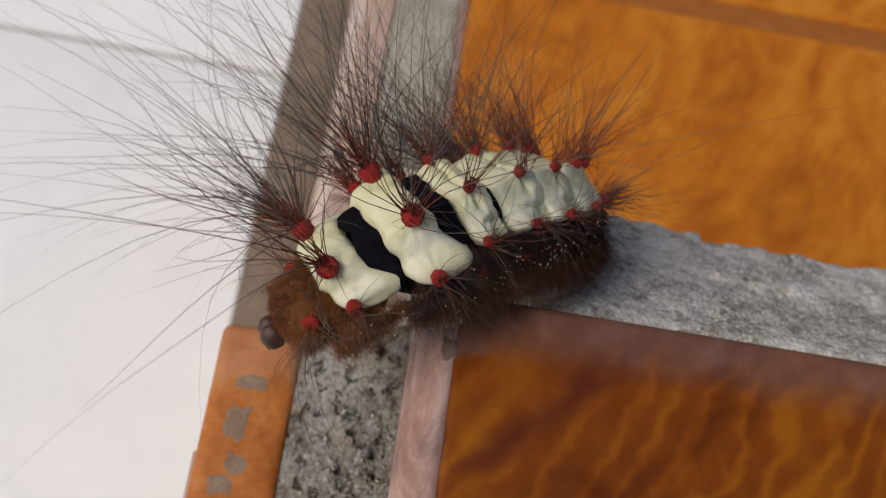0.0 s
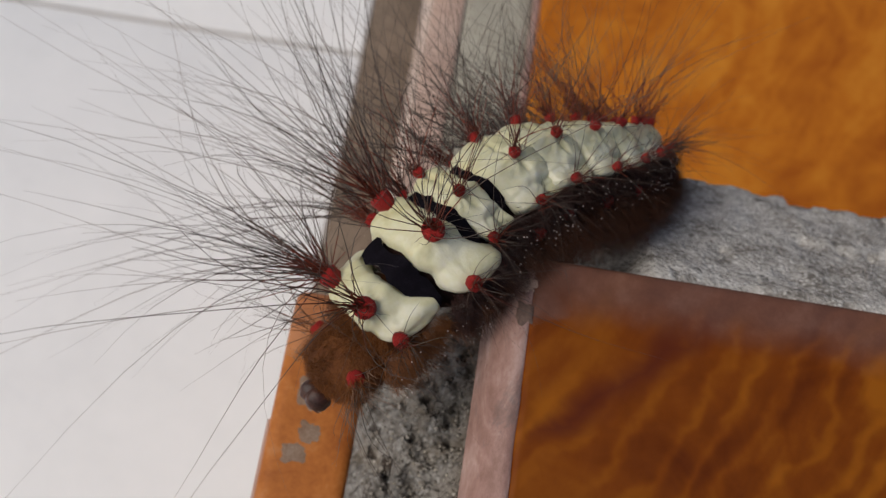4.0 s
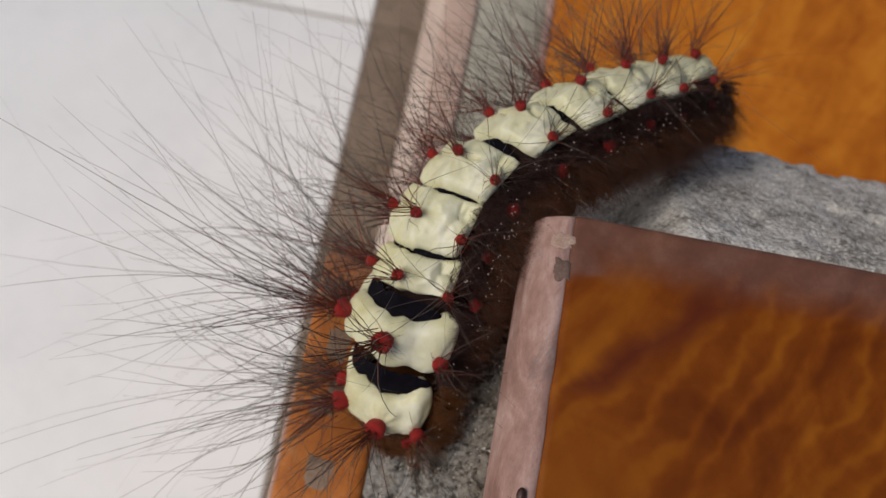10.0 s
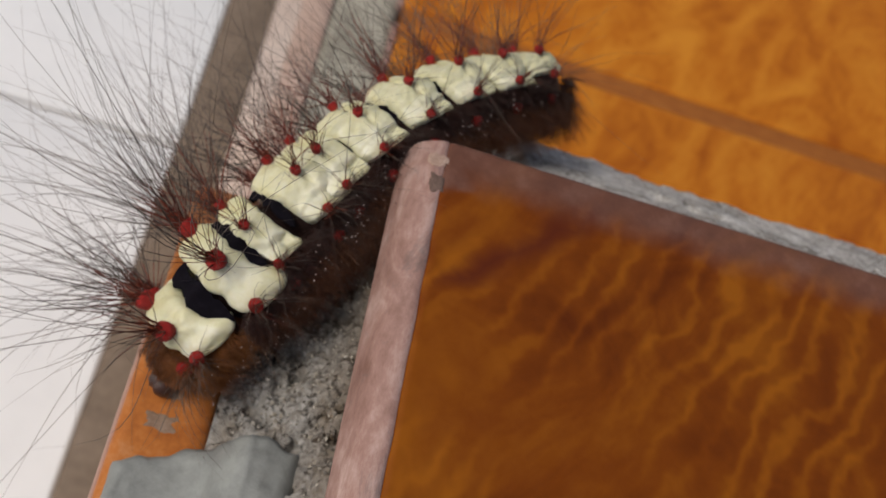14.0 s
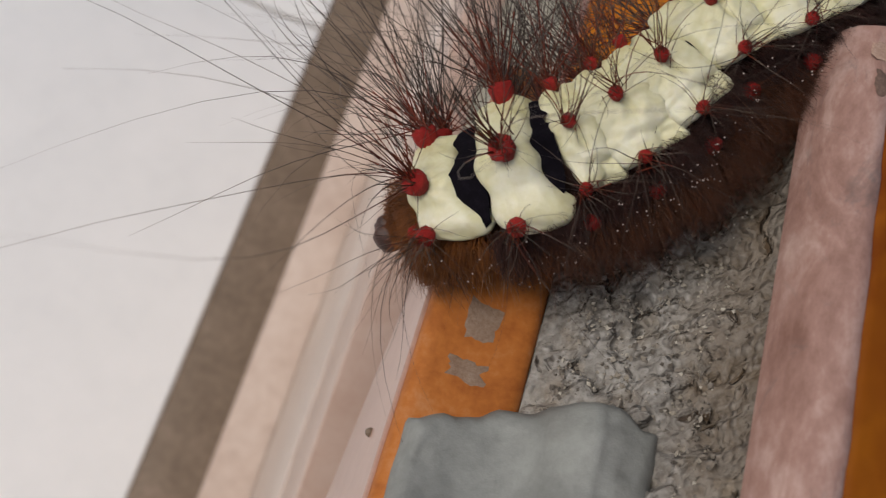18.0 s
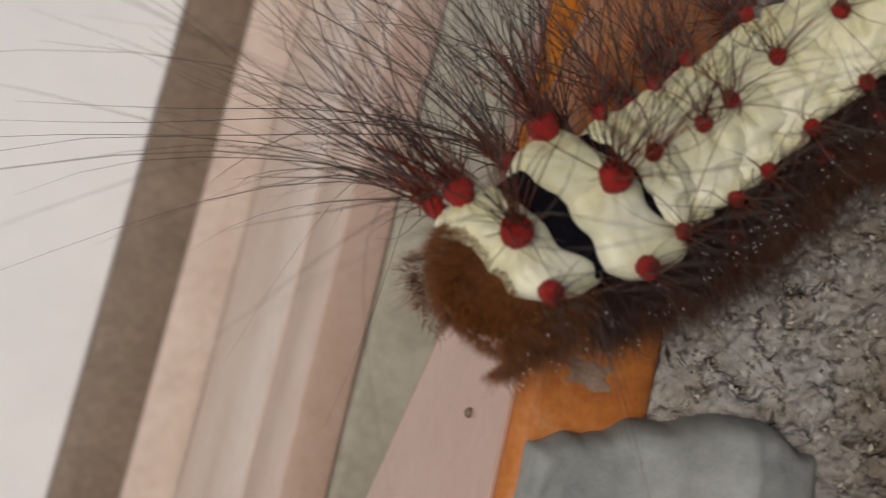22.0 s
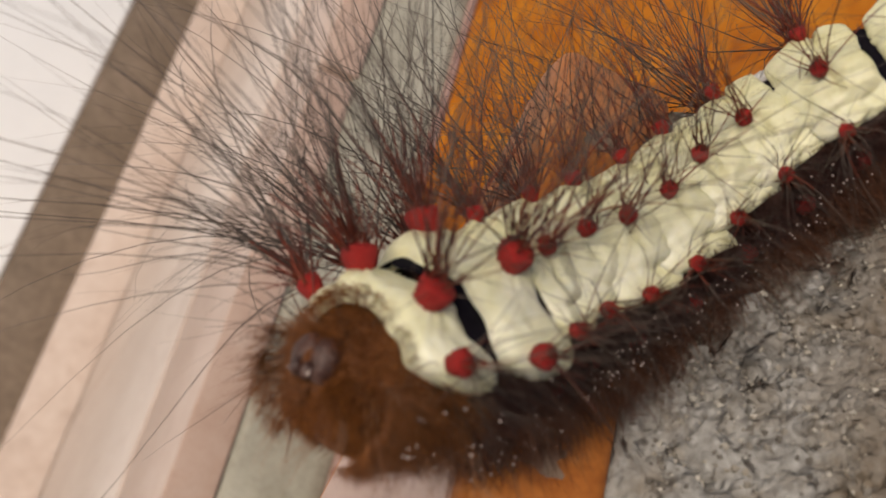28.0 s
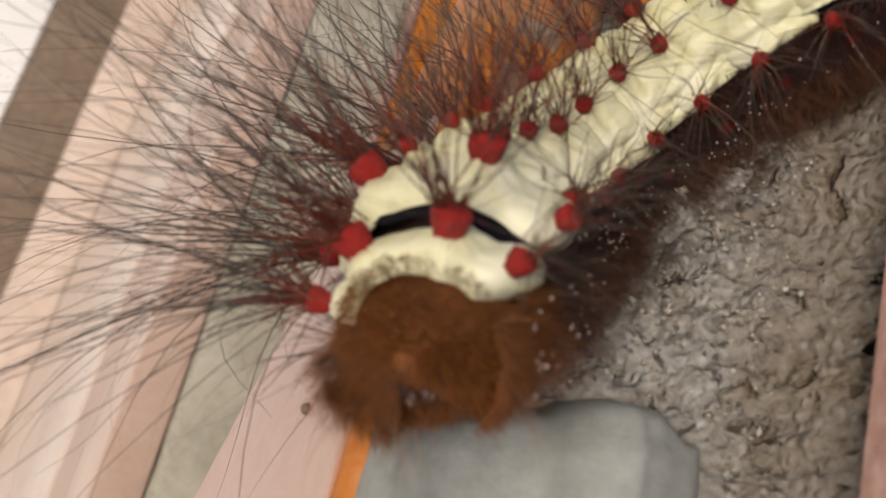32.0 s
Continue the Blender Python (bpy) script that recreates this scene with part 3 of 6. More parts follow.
def smear_bm(x, y, z, rx, ry, thick, seed, tilt=0.0):
    """A thin uneven blot lying on a surface."""
    bm = bmesh.new()
    rings = []
    for k, (f, h) in enumerate(((0.55, 1.0), (0.9, 0.75), (1.0, 0.0))):
        ring = []
        for q in range(26):
            a = 2 * math.pi * q / 26
            square = 1.0 / max(abs(math.cos(a)), abs(math.sin(a))) ** 0.7
            w = square * (0.9 + 0.3 * noise.noise(Vector((math.cos(a) * 1.6 + seed, math.sin(a) * 1.6, seed))) + 0.3 * noise.noise(Vector((math.cos(a) * 5 + seed, math.sin(a) * 5, 1))))
            ring.append(bm.verts.new(Vector((x + rx * f * w * math.cos(a), y + ry * f * w * math.sin(a), z + thick * h + tilt * rx * f * math.cos(a))) * MM))
        rings.append(ring)
    for q in range(26):
        r = (q + 1) % 26
        for a, b in zip(rings, rings[1:]):
            bm.faces.new((a[q], b[q], b[r], a[r]))
    bm.faces.new(rings[0])
    bmesh.ops.recalc_face_normals(bm, faces=bm.faces[:])
    return bm


for k, (x, y, rx, ry) in enumerate(((-20.2, -5.6, 2.2, 0.9), (-21.3, -10.4, 1.5, 2.2), (-20.6, -15.2, 1.4, 1.3), (-21.8, -17.9, 1.6, 1.2), (-20.6, -25.4, 1.8, 2.0), (-20.8, -29.9, 1.8, 1.1))):
    part("cement_smear", smear_bm(x, y, -24.02, rx, ry, 0.07, k * 3.3), M_SMEAR, upper, "thin dried cement smear")
part("glaze_chip", smear_bm(-0.5, -3.2, -0.06, 1.3, 0.8, 0.09, 5.1), M_CHIP, upper, "pale chipped corner")
part("glaze_chip", smear_bm(-0.1, -6.2, -0.05, 0.8, 1.2, 0.10, 9.4), M_SCUFF, upper, "dark grey scuff")
for k, (y, z) in enumerate(((-34.3, -34.7),)):
    bm = bmesh.new()
    bmesh.ops.create_icosphere(bm, subdivisions=2, radius=0.42 * MM)
    for v in bm.verts:
        v.co = v.co * (1 + 0.3 * noise.noise(v.co * 3000)) + Vector((-25.7, y, z)) * MM
    part("brown_speck", bm, M_DARK, upper, "small brown speck")

# ---- the caterpillar ----
M_SKIN = speckled_material("dark_brown_skin", (0.008, 0.003, 0.003), (0.016, 0.006, 0.005), (0.032, 0.012, 0.009), 500.0, 0.8, 0.6, 0.4, 0.5, 0.2)
M_HOOD = speckled_material("rusty_brown_skin", (0.07, 0.021, 0.005), (0.12, 0.039, 0.009), (0.18, 0.064, 0.015), 420.0, 0.7, 0.7, 0.4, 0.5, 0.25)
M_WART = speckled_material("brick_red_wart", (0.22, 0.008, 0.006), (0.33, 0.012, 0.009), (0.42, 0.025, 0.018), 1400.0, 0.7, 0.8, 0.25, 0.4, 0.4)
M_BLACK = speckled_material("velvet_black_band_and_crease", (0.003, 0.0025, 0.004), (0.005, 0.004, 0.007), (0.011, 0.009, 0.014), 900.0, 0.9, 0.3, 0.2, 0.5, 0.08)
M_FACE = speckled_material("dark_glossy_face", (0.014, 0.005, 0.003), (0.042, 0.013, 0.007), (0.10, 0.032, 0.015), 700.0, 0.45, 0.4, 0.2, 0.5, 0.6)
# pale colour of the modelled glints and of the mouth feelers
M_SPECK = speckled_material("pale_glint_and_feeler", (0.45, 0.36, 0.32), (0.6, 0.5, 0.45), (0.7, 0.62, 0.58), 900.0, 0.5, 0.0, 0.0)


def plate_material():
    m, n, l, b = material("cream_waxy_plate", 0.40, 0.0, 0.4)
    v = coords(n, l)
    big = noise_tex(n, l, v, 170.0, 4.0, 0.55, 0.5)
    small = noise_tex(n, l, v, 1500.0, 4.0, 0.6)
    tone = calc(n, l, "ADD", calc(n, l, "MULTIPLY", big, 0.75), calc(n, l, "MULTIPLY", small, 0.25))
    l.new(ramp(n, l, tone, [(0.30, (0.52, 0.48, 0.23)), (0.5, (0.66, 0.64, 0.42)), (0.68, (0.75, 0.74, 0.60))]), b.inputs["Base Color"])
    b.inputs["Subsurface Weight"].default_value = 0.25
    b.inputs["Subsurface Radius"].default_value = (0.0012, 0.001, 0.0006)
    b.inputs["Subsurface Scale"].default_value = 1.0
    bump(n, l, b, small, 0.25, 0.0003)
    return m


def hair_material(name, low, high, rough=0.45):
    m, n, l, b = material(name, rough, 0.0, 0.4)
    g = n.new("ShaderNodeNewGeometry")
    l.new(ramp(n, l, g.outputs["Random Per Island"], [(0.0, low), (1.0, high)]), b.inputs["Base Color"])
    return m


M_PLATE = plate_material()
M_HAIR = hair_material("grey_brown_hair", (0.022, 0.015, 0.012), (0.13, 0.095, 0.075))
M_HAIR_BASE = hair_material("red_brown_hair_base", (0.045, 0.008, 0.004), (0.20, 0.035, 0.014))
M_FUR = hair_material("purple_brown_fur", (0.011, 0.0036, 0.003), (0.060, 0.019, 0.0135))
M_FRINGE = hair_material("pale_fringe_hair", (0.16, 0.08, 0.045), (0.42, 0.27, 0.18))
M_FUR_LOW = hair_material("red_brown_fur", (0.020, 0.0055, 0.0015), (0.125, 0.037, 0.010))
M_FUR_RUST = hair_material("rusty_fur", (0.075, 0.022, 0.0045), (0.26, 0.088, 0.018))

# the rings from the neck to the tail: radius, place of the plate along the ring, half its length
R_SEG = [6.6, 7.6, 6.85, 6.75, 6.6, 6.4, 6.15, 5.9, 5.6, 5.1]
PLATE_AT = [-0.7, 0.1, -0.6] + [0.0] * 7
PLATE_HALF = [2.75, 2.88, 2.0] + [3.3] * 7
BACK_WART = [(26.6, -0.10), (29.9, -0.49)] + [(25.5, -0.27)] * 8
SIDE_WART = [(63.2, 0.10), (74.8, 0.49)] + [(70.4, 0.27)] * 8
rng = random.Random(11)


def polar(r, deg, x=0.0):
    """A point of the body's round: degrees from the back, to the animal's left."""
    return Vector((x, r * math.sin(radians(deg)), r * math.cos(radians(deg))))


def strands(items, rings=7, sides=3):
    """One mesh of hairs. items: root, way, length, bend (a vector), thickness, part of the length in the second material."""
    verts, faces, mats = [], [], []
    for root, way, length, bend, thick, base in items:
        way = way.normalized()
        a = way.orthogonal().normalized()
        c = way.cross(a)
        first = len(verts)
        wave = 0.025 + 0.04 * ((length * 7.31) % 1.0)
        for k in range(rings):
            s = k / (rings - 1)
            p = root + way * (length * s) + bend * (length * s ** 2.2) + (a * math.sin(5.0 * s + length * 3.0) + c * math.sin(7.0 * s + length * 5.0) * 0.6) * (length * wave * s)
            w = thick * (1.0 - 0.86 * s)
            for q in range(sides):
                an = 2 * math.pi * q / sides
                verts.append(tuple((p + a * (w * math.cos(an)) + c * (w * math.sin(an))) * MM))
        for k in range(rings - 1):
            for q in range(sides):
                i, j = first + k * sides + q, first + k * sides + (q + 1) % sides
                faces.append((i, j, j + sides, i + sides))
                mats.append(1 if (k + 0.5) / (rings - 1) < base else 0)
    me = bpy.data.meshes.new("hair")
    me.from_pydata(verts, [], faces)
    me.polygons.foreach_set("material_index", mats)
    me.polygons.foreach_set("use_smooth", [True] * len(faces))
    return me


def hair_part(name, items, mats, parent, label="", rings=7, sides=3):
    me = strands(items, rings, sides)
    me.name = name
    for m in mats:
        me.materials.append(m)
    ob = new(name, me)
    ob.parent = parent
    if label:
        ob["label"] = label
    return ob


def wart_bm(p, size, seed):
    """A low knobbly dome with a ring of small pimples from which the bristles grow."""
    bm = bmesh.new()
    bmesh.ops.create_icosphere(bm, subdivisions=3, radius=1.0)
    up = Vector((0, p.y, p.z)).normalized()
    turn = up.to_track_quat("Z", "Y").to_matrix()
    for v in bm.verts:
        k = 1.0 + 0.16 * noise.noise(v.co * 3.1 + Vector((seed, 0, 0))) + 0.07 * noise.noise(v.co * 8.0 + Vector((0, seed, 0)))
        q = Vector((v.co.x * size * k, v.co.y * size * k * 1.05, v.co.z * size * (0.45 if v.co.z > 0 else 1.6) * k))
        v.co = (p + turn @ q) * MM
    return bm


def ring_bm(r, half, flat=1.0, seed=0.0, taper=0.0):
    """A soft barrel-shaped body ring along x."""
    bm = bmesh.new()
    bmesh.ops.create_uvsphere(bm, u_segments=28, v_segments=18, radius=1.0)
    for v in bm.verts:
        x, y, z = v.co.z, v.co.x, v.co.y
        s = abs(x)
        rad = math.sqrt(max(0.0, 1 - s ** 3.2)) * (1.0 - taper * max(0.0, x) ** 1.4)
        n = math.hypot(y, z) or 1.0
        k = 1.0 + 0.05 * noise.noise(Vector((x * 2, y * 2 + seed, z * 2)))
        zz = z / n * rad * r * k
        v.co = Vector((x * half, y / n * rad * r * k * 1.08, zz * (0.9 if z < 0 else 1.0) * flat)) * MM
    return bm


def shell_bm(span, height, nu=72, nv=24):
    """A sheet bent round the back: height(angle, s) gives radius and place along the ring, s from -1 to 1 across it."""
    bm = bmesh.new()
    grid = []
    for i in range(nu + 1):
        a = lerp(-span, span, i / nu)
        grid.append([])
        for j in range(nv + 1):
            rr, x = height(a, 2 * j / nv - 1)
            grid[-1].append(bm.verts.new(polar(rr, a, x) * MM))
    for i in range(nu):
        for j in range(nv):
            bm.faces.new((grid[i][j], grid[i + 1][j], grid[i + 1][j + 1], grid[i][j + 1]))
    bmesh.ops.recalc_face_normals(bm, faces=bm.faces[:])
    return bm


def flat_back(a, back, side):
    """The round of the back is drawn flat between neighbouring warts."""
    a = abs(a)
    if a < back:
        return math.cos(radians(back)) / math.cos(radians(a))
    if a < side:
        mid = (back + side) / 2
        return math.cos(radians(side - mid)) / math.cos(radians(a - mid))
    return 1.0


def puckers(r, a, x, wart, at, seed):
    """Fine folds that run out from a wart."""
    dy, dx = r * radians(abs(a) - wart), x - at
    d = math.hypot(dx, dy)
    return 0.11 * math.sin(11.0 * math.atan2(dy, dx) + seed) * min(1.0, d / 0.7) * math.exp(-(d / 2.3) ** 2)


def thorax_plate_bm(i):
    """A thick cream sausage across the back with a round lobe at each end under the side wart."""
    r, half, mid = R_SEG[i], PLATE_HALF[i], PLATE_AT[i]
    side, at = SIDE_WART[i]
    span = side + 20.0
    sweep = 2.4 if i == 0 else 1.0

    def height(a, s):
        e = abs(a) / span
        end = math.sqrt(max(0.0, 1.0 - (max(0.0, e - 0.80) / 0.20) ** 2.4))
        w = half * (0.84 + 0.20 * math.exp(-((abs(a) - side) / 17.0) ** 2) - 0.06 * math.exp(-((abs(a) - side * 0.70) / 9.0) ** 2) + 0.08 * math.exp(-((abs(a) - side * 0.5) / 10.0) ** 2))
        w *= 0.12 + 0.88 * end
        w += 0.16 * ripple(a / 13.0, s, 1.0, i + 5.0)
        x = mid - sweep * (a / 80.0) ** 4 + s * w + 0.18 * ripple(a / 20.0, 0, 1.0, i + 2.0)
        dome = math.sqrt(max(0.0, 1 - abs(s) ** 3.2))
        lobe = 0.25 * math.exp(-((abs(a) - side) / 14.0) ** 2) - 0.14 * math.exp(-((abs(a) - side * 0.70) / 7.0) ** 2)
        rr = r * (0.25 + 0.75 * flat_back(a, BACK_WART[i][0], side)) - 2.0 + (1.5 + lobe) * dome * (0.25 + 0.75 * end) + 0.22 * ripple(a / 11.0, s * 1.6, 1.0, i + 3.0) * dome
        rr += (puckers(r, a, x, side, at, i) + puckers(r, a, x, BACK_WART[i][0], BACK_WART[i][1], i + 2.0)) * dome
        return (r - 2.6 if abs(s) > 0.99 else rr), x

    return shell_bm(span, height)


def abdomen_plate_bm(i):
    """A puffed cream shield with a groove down the back, a cross fold, and a small pillow on each side under the side wart."""
    r, half, mid = R_SEG[i], PLATE_HALF[i], PLATE_AT[i]
    side, at = SIDE_WART[i]
    span = side + 10.0 if i < 9 else 62.0
    seed = 6.0 + i * 2.1

    def height(a, s):
        x = mid + s * half * (1.0 - 0.10 * abs(a) / span) + 0.25 * ripple(a / 15.0, 0, 1.0, seed) - 0.5 * (a / 60.0) ** 2
        q = min(1.0, abs(s) * (1.0 + 0.12 * ripple(a / 9.0, 1.0, 1.0, seed + 1)))
        main = 1.0 * math.sqrt(max(0.0, 1 - q ** 2.4))
        edge = 57.0 + 3.0 * ripple(s, 0, 0.6, seed + 4) + 5.0 * s
        main *= math.sqrt(max(0.0, min(1.0, (edge + 5.0 - abs(a)) / 11.0)))
        d = math.hypot((abs(a) - side + 5.0) / 13.5, (x - at - 0.2) / 2.1)
        pillow = 1.0 * math.sqrt(max(0.0, 1 - d ** 2.2))
        fold = 0.55 * math.exp(-((x + 0.75 - 0.5 * ripple(a / 18.0, 2, 1.0, seed)) / 0.28) ** 2) * min(1.0, max(0.0, (50 - abs(a)) / 12.0))
        rr = r * flat_back(a, BACK_WART[i][0], side) - 0.3 * math.exp(-(a / 15.0) ** 2) - 1.25 + max(main - fold, pillow) - 0.15 * math.exp(-(a / 4.0) ** 2) + 0.20 * ripple(a / 8.0, s * 2, 1.0, seed + 3) + 0.08 * ripple(a / 3.0, s * 5, 1.0, seed + 8)
        rr += puckers(r, a, x, side, at, seed) + 0.8 * puckers(r, a, x, BACK_WART[i][0], BACK_WART[i][1], seed)
        if abs(s) > 0.99 or abs(a) > span - 0.5:
            rr = r - 2.3
        return rr, x

    return shell_bm(span, height, 80, 24)


def band_bm(r, wide, span, seed):
    """A dark velvet strip across the back, thinner over the spine and drawn out to points."""
    def height(a, s):
        e = abs(a) / span
        thin = math.sqrt(max(0.0, 1 - e ** 3)) * (0.62 + 0.38 * min(1.0, abs(a) / 22.0)) + 0.04
        x = 0.45 * ripple(a / 14.0, 0, 1.0, seed) + wide * s * thin + (0.18 * ripple(a / 4.0, s, 1.0, seed) if abs(s) > 0.5 else 0.0)
        return r * flat_back(a, 26.0, 70.0) + 0.2 * math.cos(1.5 * s), x

    return shell_bm(span, height, 48, 8)


def tuft(p, out, count, lo, hi, spread, droop, thick, base, ahead=0.0):
    """Bristles that fan out from a wart; each group of them sweeps to one side, and the tips curl."""
    items = []
    sweep = Vector((rng.gauss(0, 0.12), rng.gauss(0, 0.12), rng.gauss(0, 0.12)))
    for _ in range(count):
        d = (out + Vector((ahead, 0, 0)) + Vector((rng.gauss(0, spread), rng.gauss(0, spread), rng.gauss(0, spread)))).normalized()
        length = rng.uniform(lo, hi) * (0.5 if rng.random() < 0.15 else 1.0)
        curl = 0.16 + 0.009 * length
        side = Vector((rng.gauss(0, curl), rng.gauss(0, curl), rng.gauss(0, curl)))
        start = p + Vector((rng.gauss(0, 0.4), rng.gauss(0, 0.4), rng.gauss(0, 0.25)))
        items.append((start, d, length, side + sweep + Vector(droop) * rng.uniform(0.4, 1.4), thick * rng.uniform(0.7, 1.2), base))
    return items


def fur_items(r, half, a0, a1, count, lo, hi, thick, down):
    """Soft fur in small locks that lean together."""
    items = []
    for _ in range(count // 6):
        a, x = rng.uniform(a0, a1), rng.uniform(-half, half)
        lean = Vector((rng.gauss(0, 0.35), rng.gauss(0, 0.25), rng.gauss(0, 0.2)))
        long = rng.uniform(lo, hi)
        for _ in range(6):
            b, u = a + rng.gauss(0, 2.6), x + rng.gauss(0, 0.28)
            p = polar(r * 0.78, b, u)
            p.z *= 0.93 if p.z < 0 else 1.0
            out = polar(1.0, b + (12 if b > 0 else -12), 0.0) + lean + Vector((rng.gauss(0, 0.12), rng.gauss(0, 0.12), down))
            items.append((p, out, long * rng.uniform(0.75, 1.1), Vector((rng.gauss(0, 0.14), rng.gauss(0, 0.14), -0.2)) + lean * 0.3, thick, 0.0))
    return items


def cone_part(name, x, y, z, top, foot, tall, parent, label=""):
    bm = bmesh.new()
    bmesh.ops.create_cone(bm, segments=14, radius1=foot * MM, radius2=top * MM, depth=tall * MM, cap_ends=True)
    bmesh.ops.bevel(bm, geom=[e for e in bm.edges if e.calc_face_angle(0) > 0.8], offset=foot * 0.35 * MM, segments=2, affect="EDGES")
    for v in bm.verts:
        v.co += Vector((x, y, z)) * MM
    return part(name, bm, M_HOOD, parent, label)


def body_segment(i, parent):
    thorax, tail = i < 2, i == 9
    r = R_SEG[i]
    half = 3.9 if thorax else 4.1
    seg = part("thorax_segment" if thorax else "abdomen_segment", ring_bm(r * 0.64, half, 1.0, i * 1.7, 0.5 if i == 0 else 0.0), M_SKIN if i else M_HOOD, parent, "furry dark brown body ring")
    part("back_plate", thorax_plate_bm(i) if thorax else abdomen_plate_bm(i), M_PLATE, seg, "puffed cream-white back plate" if thorax else "creased cream-white back plate")
    (da, dx), (sa, sx) = BACK_WART[i], SIDE_WART[i]
    # warts with their tufts: two on the back, one on each side of the plate, one on each flank
    for sign in (-1, 1):
        far = sign < 0
        back = polar(r + (0.40 if thorax else 0.30), sign * da, dx)
        part("back_wart", wart_bm(back, 1.05 if thorax else 0.58, i + sign), M_WART, seg)
        out = polar(1.0, sign * (da + 12) if far else da - 14)
        if thorax:
            items = tuft(back, out, 46 if far else 30, 12, 27, 0.40, (-0.10, sign * 0.10, -0.02), 0.066, 0.20, 0.26 if i == 0 else 0.0)
            items += tuft(back, polar(1.0, sign * 50), 12, 2.5, 6.5, 0.8, (0, 0, -0.1), 0.052, 0.4)
        else:
            items = tuft(back, out, 24 if far else 14, 9, 22 if far else 17, 0.36, (-0.06, sign * 0.10, 0.0), 0.056, 0.34, -0.10 if not tail else -0.5)
            items += tuft(back, polar(1.0, sign * 45), 7, 2.0, 5.0, 0.8, (0, 0, -0.1), 0.048, 0.4)
        hair_part("hair_tuft", items, (M_HAIR, M_HAIR_BASE), seg, "long dark bristles, red at the base", 9)
        side = polar(r + (0.55 if thorax else 0.35), sign * sa, sx)
        part("side_wart", wart_bm(side, 0.76 if thorax else 0.52, i * 3 + sign), M_WART, seg)
        out = polar(1.0, sign * (sa + 4)) + Vector((0, 0, 0.15))
        if far:
            items = tuft(side, out, 52 if thorax else 34, 16, 35 if i < 5 else 25, 0.34, (-0.05, 0, -0.12), 0.066, 0.18, 0.12 if i == 0 else (-0.7 if tail else 0.0))
            items += tuft(side, out, 16, 4, 10, 0.6, (0, 0, -0.1), 0.055, 0.4)
        else:
            items = tuft(side, out, 16, 2.6, 7.0, 0.75, (0, 0, -0.1), 0.050, 0.25)
            items += tuft(side, out, 10, 6, 14, 0.45, (0.05, 0.1, -0.2), 0.042, 0.25, 0.2 if i == 0 else (-0.7 if tail else 0.0))
        hair_part("hair_tuft", items, (M_HAIR, M_HAIR_BASE), seg, "", 9)
        flank = polar(r * 0.92, sign * 106, 0.5)
        if not thorax:
            part("flank_wart", wart_bm(flank, 0.72, i * 5 + sign), M_WART, seg)
        hair_part("hair_tuft", tuft(flank, polar(1.0, sign * 108), 14, 2.0, 5.0, 0.6, (0, 0, -0.25), 0.030, 0.0), (M_FUR_LOW, M_FUR_LOW), seg, "thin rusty flank bristles")
        fur = fur_items(r, half * 0.95, sign * (80 if thorax else 77), sign * 118, 1600, 0.8, 2.4, 0.026, -0.12)
        hair_part("flank_fur", fur, (M_FUR if i else M_FUR_RUST,), seg, "short purple-brown fur", 4, 3)
        fur = fur_items(r, half * 0.95, sign * 104, sign * 150, 1800, (0.5, 1.1, 2.0)[min(i, 2)], (1.3, 3.0, 5.0)[min(i, 2)], 0.026, -0.26)
        hair_part("low_fur", fur, (M_FUR_LOW if i > 0 else M_FUR_RUST,), seg, "long red-brown fur over the feet", 5, 3)
        fringe = fur_items(r, half, sign * 100, sign * 150, 36 if i < 6 else 18, 2.4, 4.6, 0.020, -0.6)
        hair_part("pale_fringe", fringe, (M_FRINGE,), seg, "thin pale hairs under the flank", 5, 3)
        if i == 0:
            collar = []
            for _ in range(2400):
                x, a = rng.uniform(1.2, 3.85), sign * rng.uniform(0, 150)
                rad = r * 0.84 * math.sqrt(1 - (x / 3.9) ** 3.2) * (1.0 - 0.5 * (x / 3.9) ** 1.4)
                way = polar(0.8, a, 0.75) + Vector((rng.gauss(0, 0.25), rng.gauss(0, 0.25), rng.gauss(0, 0.25) - 0.1))
                collar.append((polar(rad, a, x), way, rng.uniform(0.3, 0.9), Vector((0.15, 0, -0.2)), 0.026, 0.0))
            hair_part("collar_fur", collar, (M_FUR_RUST,), seg, "rusty collar fur behind the head", 4, 3)
        if i in (4, 5, 6, 7, 9):
            cone_part("proleg", 0, sign * 2.6, -r * 0.80, 1.6, 1.0, 3.4, seg)
        if thorax:
            cone_part("leg", 0.4, sign * 2.0, -r * 0.52, 0.8, 0.4, 1.8, seg)
    if i == 0:
        # the wart's white highlight, added as a small pale ball
        spot = polar(r + 0.95, -da - 2, dx + 0.25)
        part("wart_glint", ball(*spot, 0.24, 0.2, 0.16, 0.3, 2.0, 2), M_SPECK, seg, "white highlight modelled on a red wart")
    # pale specks in the flank fur, modelled glints of its shiny hairs
    bm = bmesh.new()
    for _ in range(46):
        a = rng.choice((-1, 1)) * rng.uniform(82, 128)
        p = polar(r * 1.02 + rng.uniform(0, 0.9), a, rng.uniform(-half, half))
        made = bmesh.ops.create_icosphere(bm, subdivisions=1, radius=rng.uniform(0.03, 0.085) * MM)
        for v in made["verts"]:
            v.co += p * MM
    part("fur_glints", bm, M_SPECK, seg, "tiny pale specks as glints in the fur")["kind"] = "stuff"
    return seg


